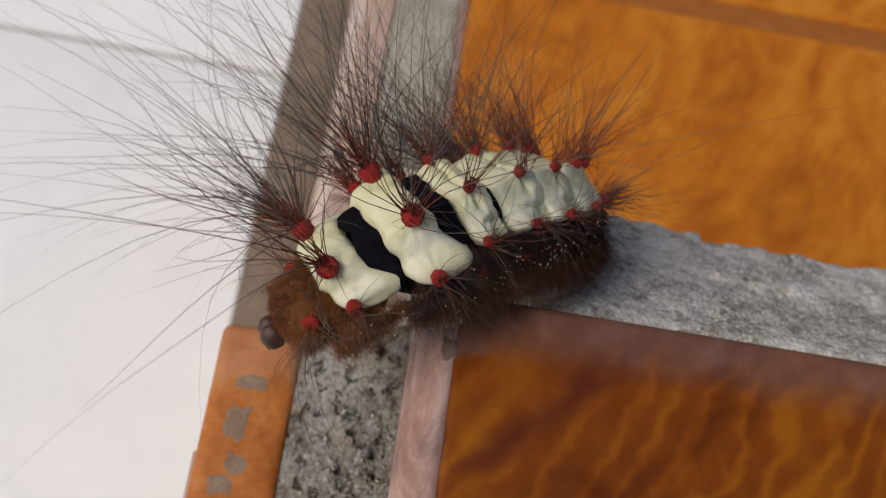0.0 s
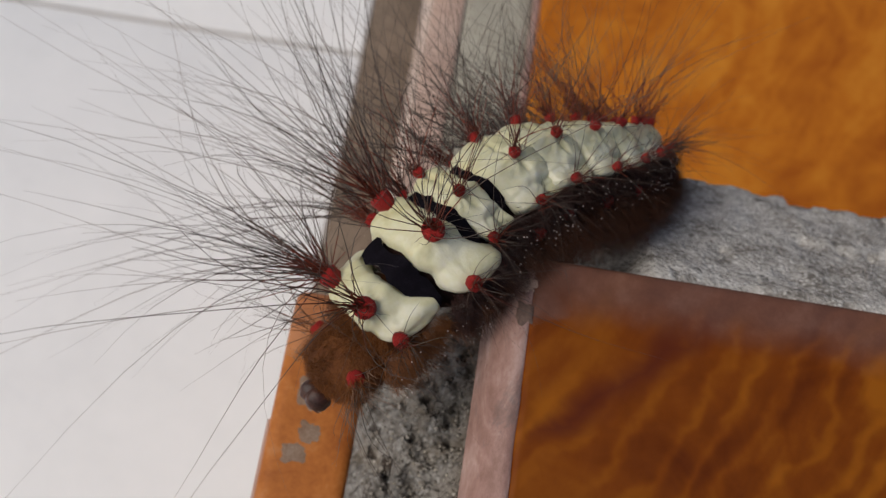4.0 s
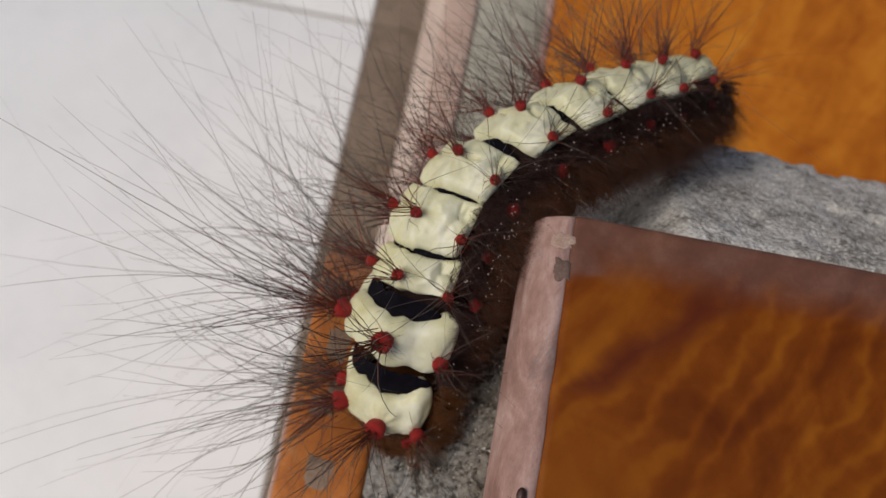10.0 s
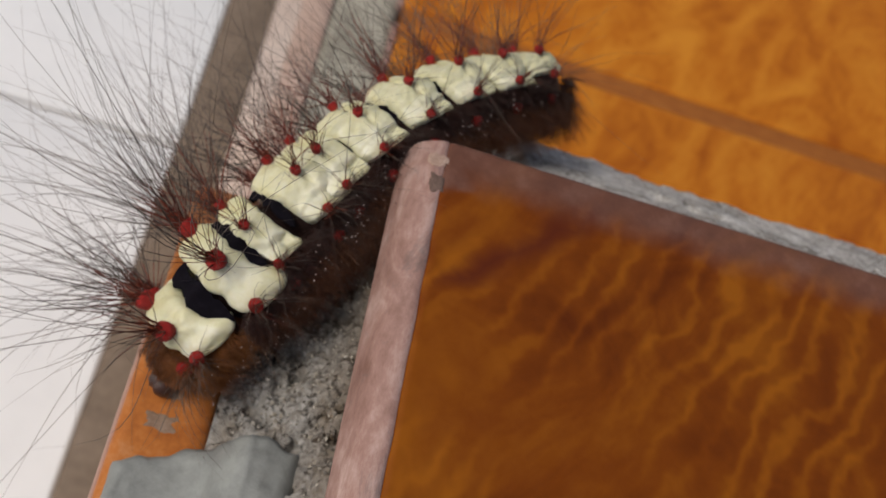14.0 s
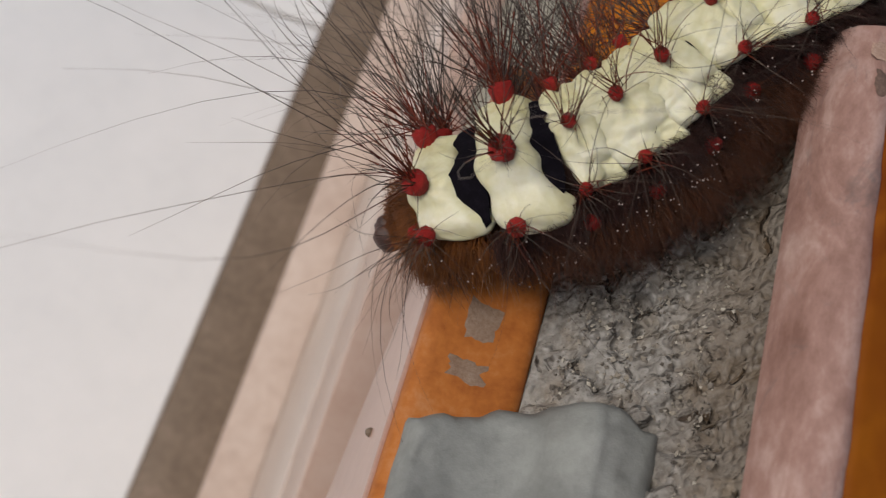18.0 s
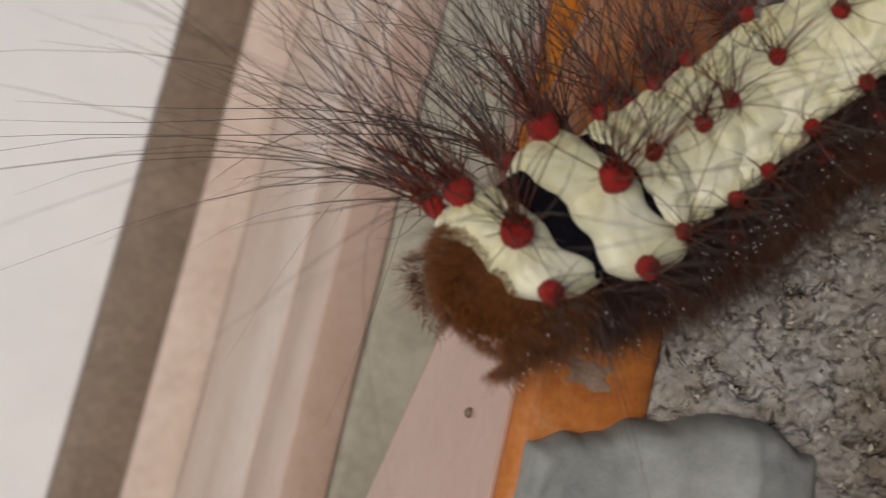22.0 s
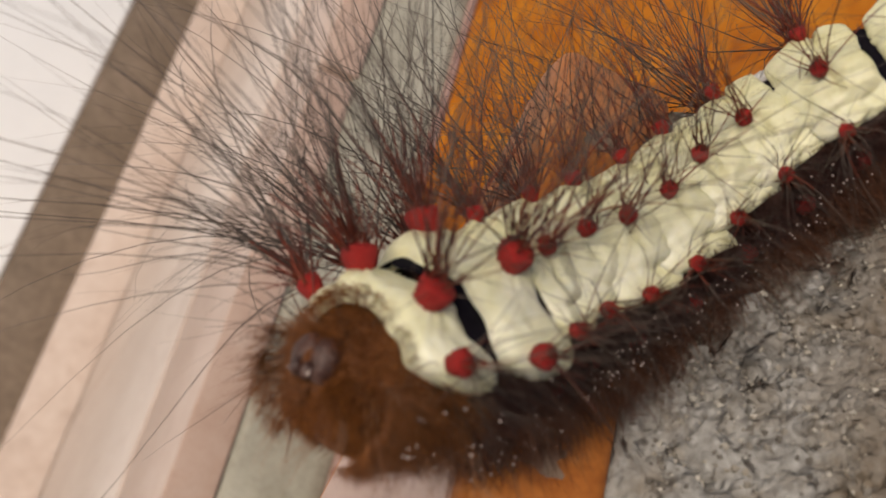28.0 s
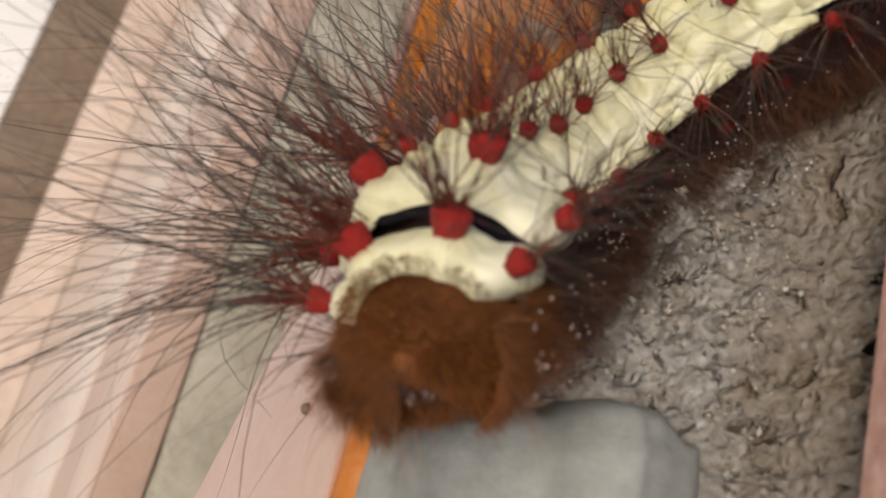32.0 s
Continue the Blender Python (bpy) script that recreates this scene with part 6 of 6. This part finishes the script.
    crawl(SEGMENTS[6], [
        (0, 9.27, 14.16, -6.19, 21.7, -58.6, -115.8),
        (0.5, 9.26, 14.22, -6.25, 22.0, -57.9, -116.5),
        (1, 9.23, 14.31, -6.42, 22.2, -57.0, -117.4),
        (1.5, 9.13, 14.43, -6.77, 22.4, -56.1, -118.1),
        (2, 8.93, 14.56, -7.15, 23.1, -55.2, -119.2),
        (2.5, 8.56, 14.64, -7.44, 24.8, -53.9, -121.1),
        (3, 7.84, 14.61, -7.62, 28.4, -51.9, -124.0),
        (3.5, 6.87, 14.49, -7.75, 33.0, -48.8, -127.3),
        (4.5, 4.75, 14.09, -7.94, 40.7, -39.4, -132.1),
        (5.5, 2.88, 13.35, -8.10, 43.3, -29.7, -133.2),
        (6, 2.47, 12.91, -8.07, 42.1, -27.3, -131.7),
        (6.5, 2.17, 12.67, -7.95, 42.2, -25.9, -129.0),
        (7, 1.71, 12.36, -7.92, 42.8, -23.6, -124.0),
        (7.5, 1.28, 12.63, -7.76, 44.8, -24.3, -127.5),
        (8, 0.94, 12.53, -7.81, 44.8, -23.1, -129.1),
        (8.5, 0.94, 12.41, -7.77, 43.6, -22.1, -129.5),
        (9, 0.94, 12.30, -7.67, 43.5, -21.4, -130.3),
        (9.5, 1.09, 12.10, -7.50, 42.5, -21.3, -130.6),
        (10, -0.20, 12.55, -7.16, 53.6, -19.2, -134.5),
        (10.5, -1.06, 11.87, -7.33, 53.3, -14.7, -137.0),
        (11, -2.01, 11.04, -7.59, 52.8, -8.9, -138.5),
        (11.5, -2.40, 10.03, -7.84, 49.3, -4.9, -137.3),
        (12, -2.76, 9.11, -7.96, 47.4, -1.7, -135.3),
        (12.5, -3.32, 8.07, -8.14, 46.6, 2.0, -134.2),
        (13, -3.39, 7.32, -7.87, 46.6, 1.5, -132.8),
        (13.5, -3.50, 6.50, -7.48, 46.8, 1.7, -132.0),
        (14.5, -3.73, 4.72, -6.57, 47.9, 2.4, -131.4),
        (15.5, -4.14, 3.09, -5.65, 50.1, 3.1, -132.1),
        (16, -4.53, 2.50, -5.40, 51.4, 3.3, -132.3),
        (16.5, -4.90, 1.85, -5.53, 50.2, 4.3, -131.7),
        (17, -5.50, 1.35, -5.91, 50.1, 5.6, -131.4),
        (17.5, -6.21, 0.93, -6.42, 50.6, 7.0, -132.0),
        (18, -6.95, 0.53, -7.00, 51.4, 8.6, -133.1),
        (18.5, -7.46, -0.01, -7.69, 50.3, 10.3, -133.0),
        (19, -7.90, -0.64, -8.42, 48.9, 12.3, -132.8),
        (19.5, -8.21, -1.24, -9.13, 47.5, 14.5, -132.3),
        (20, -8.37, -1.66, -9.84, 47.1, 16.3, -132.8),
        (20.5, -8.40, -2.05, -10.54, 48.5, 17.6, -135.5),
        (21, -8.09, -2.48, -11.16, 53.9, 18.6, -142.4),
        (21.5, -9.35, -3.56, -12.72, 50.8, 28.2, -137.9),
        (22, -10.33, -4.54, -14.21, 51.9, 38.4, -138.8),
        (22.5, -11.48, -5.54, -15.85, 53.1, 51.5, -144.5),
        (23, -11.01, -6.75, -15.80, 55.2, 47.9, -140.1),
        (23.5, -11.02, -7.92, -16.20, 56.9, 48.6, -139.5),
        (24, -11.46, -8.90, -17.05, 57.8, 52.6, -141.0),
        (24.5, -11.27, -9.34, -17.12, 58.1, 46.1, -137.1),
        (25, -11.40, -9.44, -17.65, 56.7, 41.8, -133.9),
        (25.5, -11.77, -9.23, -18.53, 53.8, 38.2, -130.7),
        (26.5, -12.54, -9.02, -19.66, 50.1, 33.8, -127.1),
        (27.5, -13.20, -9.06, -20.42, 50.2, 31.9, -125.8),
        (28, -13.78, -9.05, -20.71, 53.7, 31.8, -126.6),
        (28.5, -14.01, -9.34, -20.77, 52.2, 32.5, -127.5),
        (29, -14.26, -9.44, -20.74, 51.6, 32.8, -129.4),
        (29.5, -14.60, -9.46, -20.74, 51.7, 33.1, -132.1),
        (30, -14.23, -9.87, -20.88, 53.1, 32.3, -130.1),
        (30.5, -13.88, -10.11, -21.17, 53.5, 32.0, -128.7),
        (31, -13.79, -10.39, -21.38, 55.0, 32.2, -125.3),
        (31.5, -13.56, -10.55, -21.29, 54.1, 32.5, -124.1),
        (32, -13.53, -10.52, -21.10, 54.3, 32.7, -124.1),
    ])
    crawl(SEGMENTS[7], [
        (0, 10.32, 16.66, -11.05, 15.9, -62.7, -105.0),
        (0.5, 10.36, 16.76, -11.09, 16.2, -62.4, -105.5),
        (1, 10.39, 16.90, -11.21, 16.7, -61.9, -106.3),
        (1.5, 10.35, 17.06, -11.48, 17.6, -61.0, -107.5),
        (2, 10.22, 17.20, -11.79, 19.2, -59.9, -109.2),
        (2.5, 9.98, 17.33, -11.99, 21.7, -58.3, -111.7),
        (3, 9.49, 17.36, -12.08, 25.4, -56.2, -114.8),
        (3.5, 8.86, 17.37, -12.08, 29.8, -53.4, -118.4),
        (4.5, 7.61, 17.45, -11.85, 37.5, -45.5, -125.2),
        (5.5, 6.38, 17.51, -11.43, 42.5, -37.4, -129.1),
        (6, 6.08, 17.31, -11.24, 41.6, -34.5, -128.7),
        (6.5, 5.84, 17.28, -11.00, 41.6, -33.2, -128.0),
        (7, 5.41, 17.30, -10.81, 43.2, -31.5, -128.4),
        (7.5, 4.89, 17.41, -10.63, 46.1, -29.6, -129.9),
        (8, 4.54, 17.28, -10.56, 46.8, -27.0, -131.1),
        (8.5, 4.54, 17.28, -10.30, 47.3, -26.7, -131.3),
        (9, 4.70, 17.07, -10.05, 46.0, -26.5, -131.1),
        (9.5, 4.99, 16.72, -9.69, 43.8, -27.1, -130.6),
        (10, 4.10, 16.89, -9.13, 52.5, -25.6, -135.3),
        (10.5, 3.61, 15.96, -9.03, 50.3, -21.2, -136.6),
        (11, 2.93, 15.16, -8.85, 49.7, -17.2, -137.7),
        (11.5, 2.50, 14.40, -8.65, 47.9, -15.5, -136.7),
        (12, 2.09, 13.77, -8.37, 47.5, -15.0, -135.5),
        (12.5, 1.43, 12.86, -8.31, 47.2, -10.9, -135.9),
        (13, 1.22, 12.11, -8.01, 47.3, -8.7, -136.1),
        (13.5, 1.04, 11.31, -7.56, 47.5, -7.4, -136.1),
        (14.5, 0.66, 9.46, -6.53, 48.3, -6.0, -135.3),
        (15.5, 0.37, 7.72, -5.48, 48.8, -7.1, -133.1),
        (16, -0.08, 7.00, -5.25, 49.3, -6.1, -132.4),
        (16.5, -0.62, 6.30, -5.32, 48.6, -3.8, -131.6),
        (17, -1.44, 5.82, -5.55, 49.9, -0.9, -131.7),
        (17.5, -2.16, 5.34, -5.87, 50.4, 1.8, -131.6),
        (18, -2.83, 4.85, -6.27, 50.7, 4.5, -131.4),
        (18.5, -3.41, 4.29, -6.73, 50.3, 7.5, -130.8),
        (19, -3.92, 3.67, -7.26, 49.4, 10.9, -130.1),
        (19.5, -4.37, 3.13, -7.69, 49.3, 13.5, -129.3),
        (20, -4.73, 2.54, -8.20, 49.9, 16.6, -128.8),
        (20.5, -5.01, 1.83, -8.75, 51.7, 20.0, -128.6),
        (21, -5.32, 0.88, -9.35, 54.7, 23.6, -129.0),
        (21.5, -6.11, -0.17, -10.01, 54.2, 28.3, -131.5),
        (22, -6.92, -1.40, -10.63, 54.3, 32.6, -135.0),
        (22.5, -7.65, -2.76, -11.17, 55.1, 35.6, -138.1),
        (23, -7.82, -4.03, -11.59, 55.6, 37.6, -138.8),
        (23.5, -8.05, -5.29, -12.01, 56.3, 39.3, -139.7),
        (24, -8.36, -6.31, -12.51, 56.7, 40.5, -140.4),
        (24.5, -8.50, -6.66, -13.11, 56.1, 41.3, -139.3),
        (25, -8.74, -6.56, -13.89, 54.9, 41.9, -137.1),
        (25.5, -9.15, -6.03, -14.93, 53.0, 42.4, -133.1),
        (26.5, -9.99, -5.40, -16.28, 50.9, 43.1, -127.5),
        (27.5, -10.81, -5.23, -17.23, 54.6, 43.9, -122.0),
        (28, -11.27, -5.28, -17.74, 63.0, 44.3, -117.1),
        (28.5, -11.42, -5.58, -17.58, 55.9, 44.5, -123.4),
        (29, -11.56, -5.86, -17.53, 53.4, 45.1, -127.1),
        (29.5, -11.74, -6.09, -17.63, 53.4, 46.2, -129.3),
        (30, -11.51, -6.55, -17.83, 54.3, 47.5, -126.9),
        (30.5, -11.32, -6.92, -18.41, 57.4, 50.9, -122.0),
        (31, -11.14, -6.86, -18.56, 67.9, 46.0, -109.5),
        (31.5, -11.18, -6.94, -18.42, 64.3, 47.2, -110.8),
        (32, -11.23, -6.92, -18.21, 63.9, 47.9, -111.2),
    ])
    crawl(SEGMENTS[8], [
        (0, 10.91, 19.24, -16.31, 14.6, -63.7, -100.9),
        (0.5, 10.97, 19.35, -16.34, 14.8, -63.5, -101.3),
        (1, 11.04, 19.52, -16.44, 15.3, -63.1, -102.0),
        (1.5, 11.07, 19.72, -16.64, 16.5, -62.3, -103.3),
        (2, 11.05, 19.92, -16.85, 18.5, -61.1, -105.2),
        (2.5, 10.98, 20.12, -16.96, 21.2, -59.6, -107.8),
        (3, 10.72, 20.27, -16.95, 24.9, -57.5, -111.1),
        (3.5, 10.42, 20.43, -16.83, 29.0, -54.8, -114.8),
        (4.5, 9.96, 20.90, -16.23, 36.2, -48.0, -122.3),
        (5.5, 9.53, 21.33, -15.40, 40.9, -40.9, -127.7),
        (6, 9.33, 21.40, -14.98, 41.7, -37.9, -128.8),
        (6.5, 9.12, 21.48, -14.60, 42.7, -35.5, -129.7),
        (7, 8.85, 21.56, -14.27, 44.3, -33.3, -130.9),
        (7.5, 8.61, 21.62, -13.95, 46.1, -31.4, -132.3),
        (8, 8.48, 21.58, -13.66, 47.0, -29.8, -133.2),
        (8.5, 8.47, 21.50, -13.34, 47.5, -28.7, -133.9),
        (9, 8.51, 21.28, -12.98, 47.3, -27.7, -134.2),
        (9.5, 8.50, 20.94, -12.51, 47.4, -26.7, -134.9),
        (10, 8.21, 20.60, -11.92, 50.1, -25.2, -137.0),
        (10.5, 7.90, 19.96, -11.39, 49.8, -22.9, -137.9),
        (11, 7.48, 19.28, -10.89, 49.3, -20.7, -138.5),
        (11.5, 7.00, 18.60, -10.50, 48.5, -18.8, -138.5),
        (12, 6.50, 17.94, -10.13, 48.2, -17.2, -138.4),
        (12.5, 6.08, 17.22, -9.74, 48.0, -15.4, -138.4),
        (13, 5.99, 16.52, -9.25, 47.9, -14.0, -138.5),
        (13.5, 5.82, 15.73, -8.68, 48.0, -12.9, -138.3),
        (14.5, 5.32, 13.94, -7.46, 48.6, -11.0, -136.9),
        (15.5, 4.62, 12.24, -6.40, 49.0, -9.1, -134.5),
        (16, 4.08, 11.55, -6.05, 49.3, -7.7, -133.3),
        (16.5, 3.43, 10.97, -5.87, 49.4, -5.8, -132.2),
        (17, 2.69, 10.47, -5.81, 49.9, -3.6, -131.6),
        (17.5, 1.97, 9.99, -5.84, 50.3, -1.0, -130.9),
        (18, 1.26, 9.50, -5.94, 50.5, 1.8, -130.3),
        (18.5, 0.59, 8.98, -6.07, 50.3, 4.9, -129.5),
        (19, -0.03, 8.40, -6.23, 50.1, 8.2, -128.9),
        (19.5, -0.63, 7.79, -6.37, 50.1, 11.6, -128.6),
        (20, -1.17, 7.08, -6.53, 50.7, 15.3, -128.5),
        (20.5, -1.67, 6.21, -6.72, 51.9, 19.0, -128.6),
        (21, -2.21, 5.11, -6.99, 53.5, 22.6, -129.0),
        (21.5, -2.76, 3.80, -7.21, 54.1, 25.9, -131.0),
        (22, -3.29, 2.35, -7.45, 54.8, 28.6, -133.4),
        (22.5, -3.75, 0.84, -7.72, 55.7, 30.5, -135.3),
        (23, -4.06, -0.62, -8.03, 56.4, 32.0, -136.4),
        (23.5, -4.39, -2.03, -8.38, 57.0, 33.4, -137.4),
        (24, -4.75, -3.12, -8.80, 57.2, 34.9, -138.0),
        (24.5, -5.12, -3.58, -9.34, 56.4, 36.9, -137.9),
        (25, -5.58, -3.51, -10.02, 54.6, 39.4, -137.1),
        (25.5, -6.20, -2.88, -10.87, 52.1, 42.3, -135.0),
        (26.5, -7.38, -2.11, -12.02, 48.2, 46.8, -132.2),
        (27.5, -8.53, -1.86, -12.87, 47.5, 50.9, -131.5),
        (28, -9.12, -1.96, -13.39, 48.1, 53.9, -133.4),
        (28.5, -9.11, -2.34, -13.25, 48.6, 52.8, -132.2),
        (29, -9.14, -2.79, -13.24, 48.9, 53.3, -132.1),
        (29.5, -9.21, -3.31, -13.43, 49.0, 55.3, -132.2),
        (30, -9.25, -3.62, -13.51, 51.3, 55.1, -128.9),
        (30.5, -9.38, -3.86, -13.80, 54.6, 56.6, -123.6),
        (31, -9.61, -3.80, -14.35, 62.4, 57.4, -113.6),
        (31.5, -9.48, -3.87, -14.16, 52.0, 58.3, -123.1),
        (32, -9.48, -3.81, -13.85, 49.7, 58.0, -126.2),
    ])
    crawl(SEGMENTS[9], [
        (0, 11.50, 22.17, -22.24, 15.5, -63.3, -101.2),
        (0.5, 11.57, 22.27, -22.26, 15.7, -63.2, -101.5),
        (1, 11.66, 22.46, -22.32, 16.4, -62.7, -102.3),
        (1.5, 11.77, 22.70, -22.43, 17.8, -61.9, -103.7),
        (2, 11.87, 22.97, -22.51, 19.8, -60.7, -105.7),
        (2.5, 11.96, 23.26, -22.50, 22.5, -59.1, -108.2),
        (3, 11.99, 23.54, -22.37, 26.0, -57.1, -111.4),
        (3.5, 12.02, 23.85, -22.08, 29.7, -54.6, -114.9),
        (4.5, 12.26, 24.56, -21.07, 36.0, -48.6, -121.7),
        (5.5, 12.48, 25.18, -19.75, 40.3, -42.3, -127.0),
        (6, 12.52, 25.39, -19.09, 41.7, -39.4, -128.7),
        (6.5, 12.51, 25.54, -18.49, 43.0, -36.8, -130.2),
        (7, 12.46, 25.65, -17.95, 44.5, -34.5, -131.5),
        (7.5, 12.41, 25.70, -17.45, 46.0, -32.5, -132.8),
        (8, 12.42, 25.67, -16.98, 46.9, -30.8, -133.8),
        (8.5, 12.47, 25.55, -16.51, 47.5, -29.4, -134.6),
        (9, 12.53, 25.32, -16.00, 47.8, -28.0, -135.3),
        (9.5, 12.56, 24.97, -15.40, 48.2, -26.6, -136.1),
        (10, 12.47, 24.53, -14.70, 49.3, -25.1, -137.2),
        (10.5, 12.29, 23.96, -13.99, 49.4, -23.4, -137.9),
        (11, 12.02, 23.33, -13.31, 49.1, -21.7, -138.5),
        (11.5, 11.65, 22.71, -12.71, 48.7, -19.9, -138.8),
        (12, 11.26, 22.08, -12.14, 48.4, -18.2, -138.9),
        (12.5, 10.94, 21.41, -11.55, 48.2, -16.6, -138.9),
        (13, 10.76, 20.71, -10.91, 48.1, -15.3, -138.8),
        (13.5, 10.57, 19.96, -10.23, 48.1, -14.3, -138.4),
        (14.5, 9.98, 18.37, -8.81, 48.5, -12.1, -136.7),
        (15.5, 9.09, 16.93, -7.53, 49.0, -9.6, -134.5),
        (16, 8.49, 16.34, -7.03, 49.3, -8.0, -133.4),
        (16.5, 7.78, 15.83, -6.62, 49.5, -6.1, -132.4),
        (17, 7.03, 15.38, -6.29, 49.9, -3.9, -131.7),
        (17.5, 6.26, 14.93, -6.02, 50.2, -1.3, -131.0),
        (18, 5.50, 14.47, -5.79, 50.3, 1.5, -130.4),
        (18.5, 4.76, 13.95, -5.57, 50.3, 4.5, -129.8),
        (19, 4.06, 13.36, -5.35, 50.2, 7.7, -129.5),
        (19.5, 3.39, 12.67, -5.12, 50.2, 11.1, -129.4),
        (20, 2.76, 11.84, -4.89, 50.7, 14.6, -129.6),
        (20.5, 2.17, 10.82, -4.70, 51.6, 18.1, -130.1),
        (21, 1.61, 9.59, -4.58, 52.7, 21.3, -130.7),
        (21.5, 1.12, 8.13, -4.47, 53.7, 24.3, -131.9),
        (22, 0.69, 6.53, -4.43, 54.8, 26.7, -133.3),
        (22.5, 0.31, 4.91, -4.50, 55.9, 28.7, -134.3),
        (23, -0.04, 3.37, -4.66, 56.8, 30.3, -135.1),
        (23.5, -0.39, 1.95, -4.87, 57.6, 31.9, -135.6),
        (24, -0.81, 0.86, -5.16, 57.8, 33.6, -135.9),
        (24.5, -1.33, 0.28, -5.51, 57.0, 35.8, -136.0),
        (25, -1.98, 0.20, -5.96, 55.0, 38.5, -135.8),
        (25.5, -2.77, 0.54, -6.47, 52.1, 41.6, -135.2),
        (26.5, -4.32, 1.08, -7.25, 47.0, 46.7, -134.4),
        (27.5, -5.66, 1.08, -7.78, 45.2, 50.5, -134.6),
        (28, -6.17, 0.83, -7.99, 45.6, 51.9, -135.1),
        (28.5, -6.39, 0.46, -8.05, 46.2, 53.1, -134.8),
        (29, -6.55, -0.01, -8.07, 46.8, 54.5, -134.4),
        (29.5, -6.73, -0.54, -8.14, 46.9, 56.2, -134.1),
        (30, -6.96, -0.96, -8.32, 45.8, 58.7, -134.3),
        (30.5, -7.22, -1.42, -8.64, 41.9, 62.5, -135.8),
        (31, -7.27, -2.15, -9.32, 32.5, 67.8, -140.5),
        (31.5, -7.29, -2.22, -9.26, 30.2, 68.7, -142.8),
        (32, -7.41, -1.80, -8.78, 34.8, 66.3, -140.6),
    ])
    # each band rides midway between the two rings that it parts
    for i, band in enumerate(BANDS):
        between = []
        for (t, a), (_, b) in zip(rows[SEGMENTS[i]], rows[SEGMENTS[i + 1]]):
            a = a @ Matrix.Translation((PLATE_AT[i] * MM, 0, 0))
            b = b @ Matrix.Translation((PLATE_AT[i + 1] * MM, 0, 0))
            turn = a.to_quaternion().slerp(b.to_quaternion(), 0.5)
            between.append((t, Matrix.LocRotScale((a.translation + b.translation) / 2, turn, None)))
        walk(band, between)
    walk(ANT, glide([
        (0, 60.00, -70.00, 0.00, 0.0, 0.0, 140.0),
        (3.5, 60.00, -70.00, 0.00, 0.0, 0.0, 140.0),
        (5.5, 3.32, -26.86, 0.00, 0.0, 0.0, 180.0),
        (6, 3.17, -27.48, 0.00, 0.0, 0.0, -110.0),
        (6.5, 2.30, -28.97, 0.00, 0.0, 0.0, -110.0),
        (7, 1.15, -29.79, 0.00, 0.0, 0.0, -110.0),
        (7.5, 0.01, -30.34, -0.45, 0.0, 0.0, -105.0),
        (9, -0.83, -29.45, -0.45, 0.0, 0.0, -95.0),
        (11, -1.14, -29.14, -0.45, 0.0, 0.0, -92.0),
        (12.5, -1.20, -29.98, -0.45, 0.0, 0.0, -98.0),
        (13, -1.20, -29.74, -0.45, 0.0, 0.0, -98.0),
        (15.4, 60.00, -70.00, 0.00, 0.0, 0.0, -60.0),
        (32, 60.00, -70.00, 0.00, 0.0, 0.0, -30.0),
    ]))


motions()
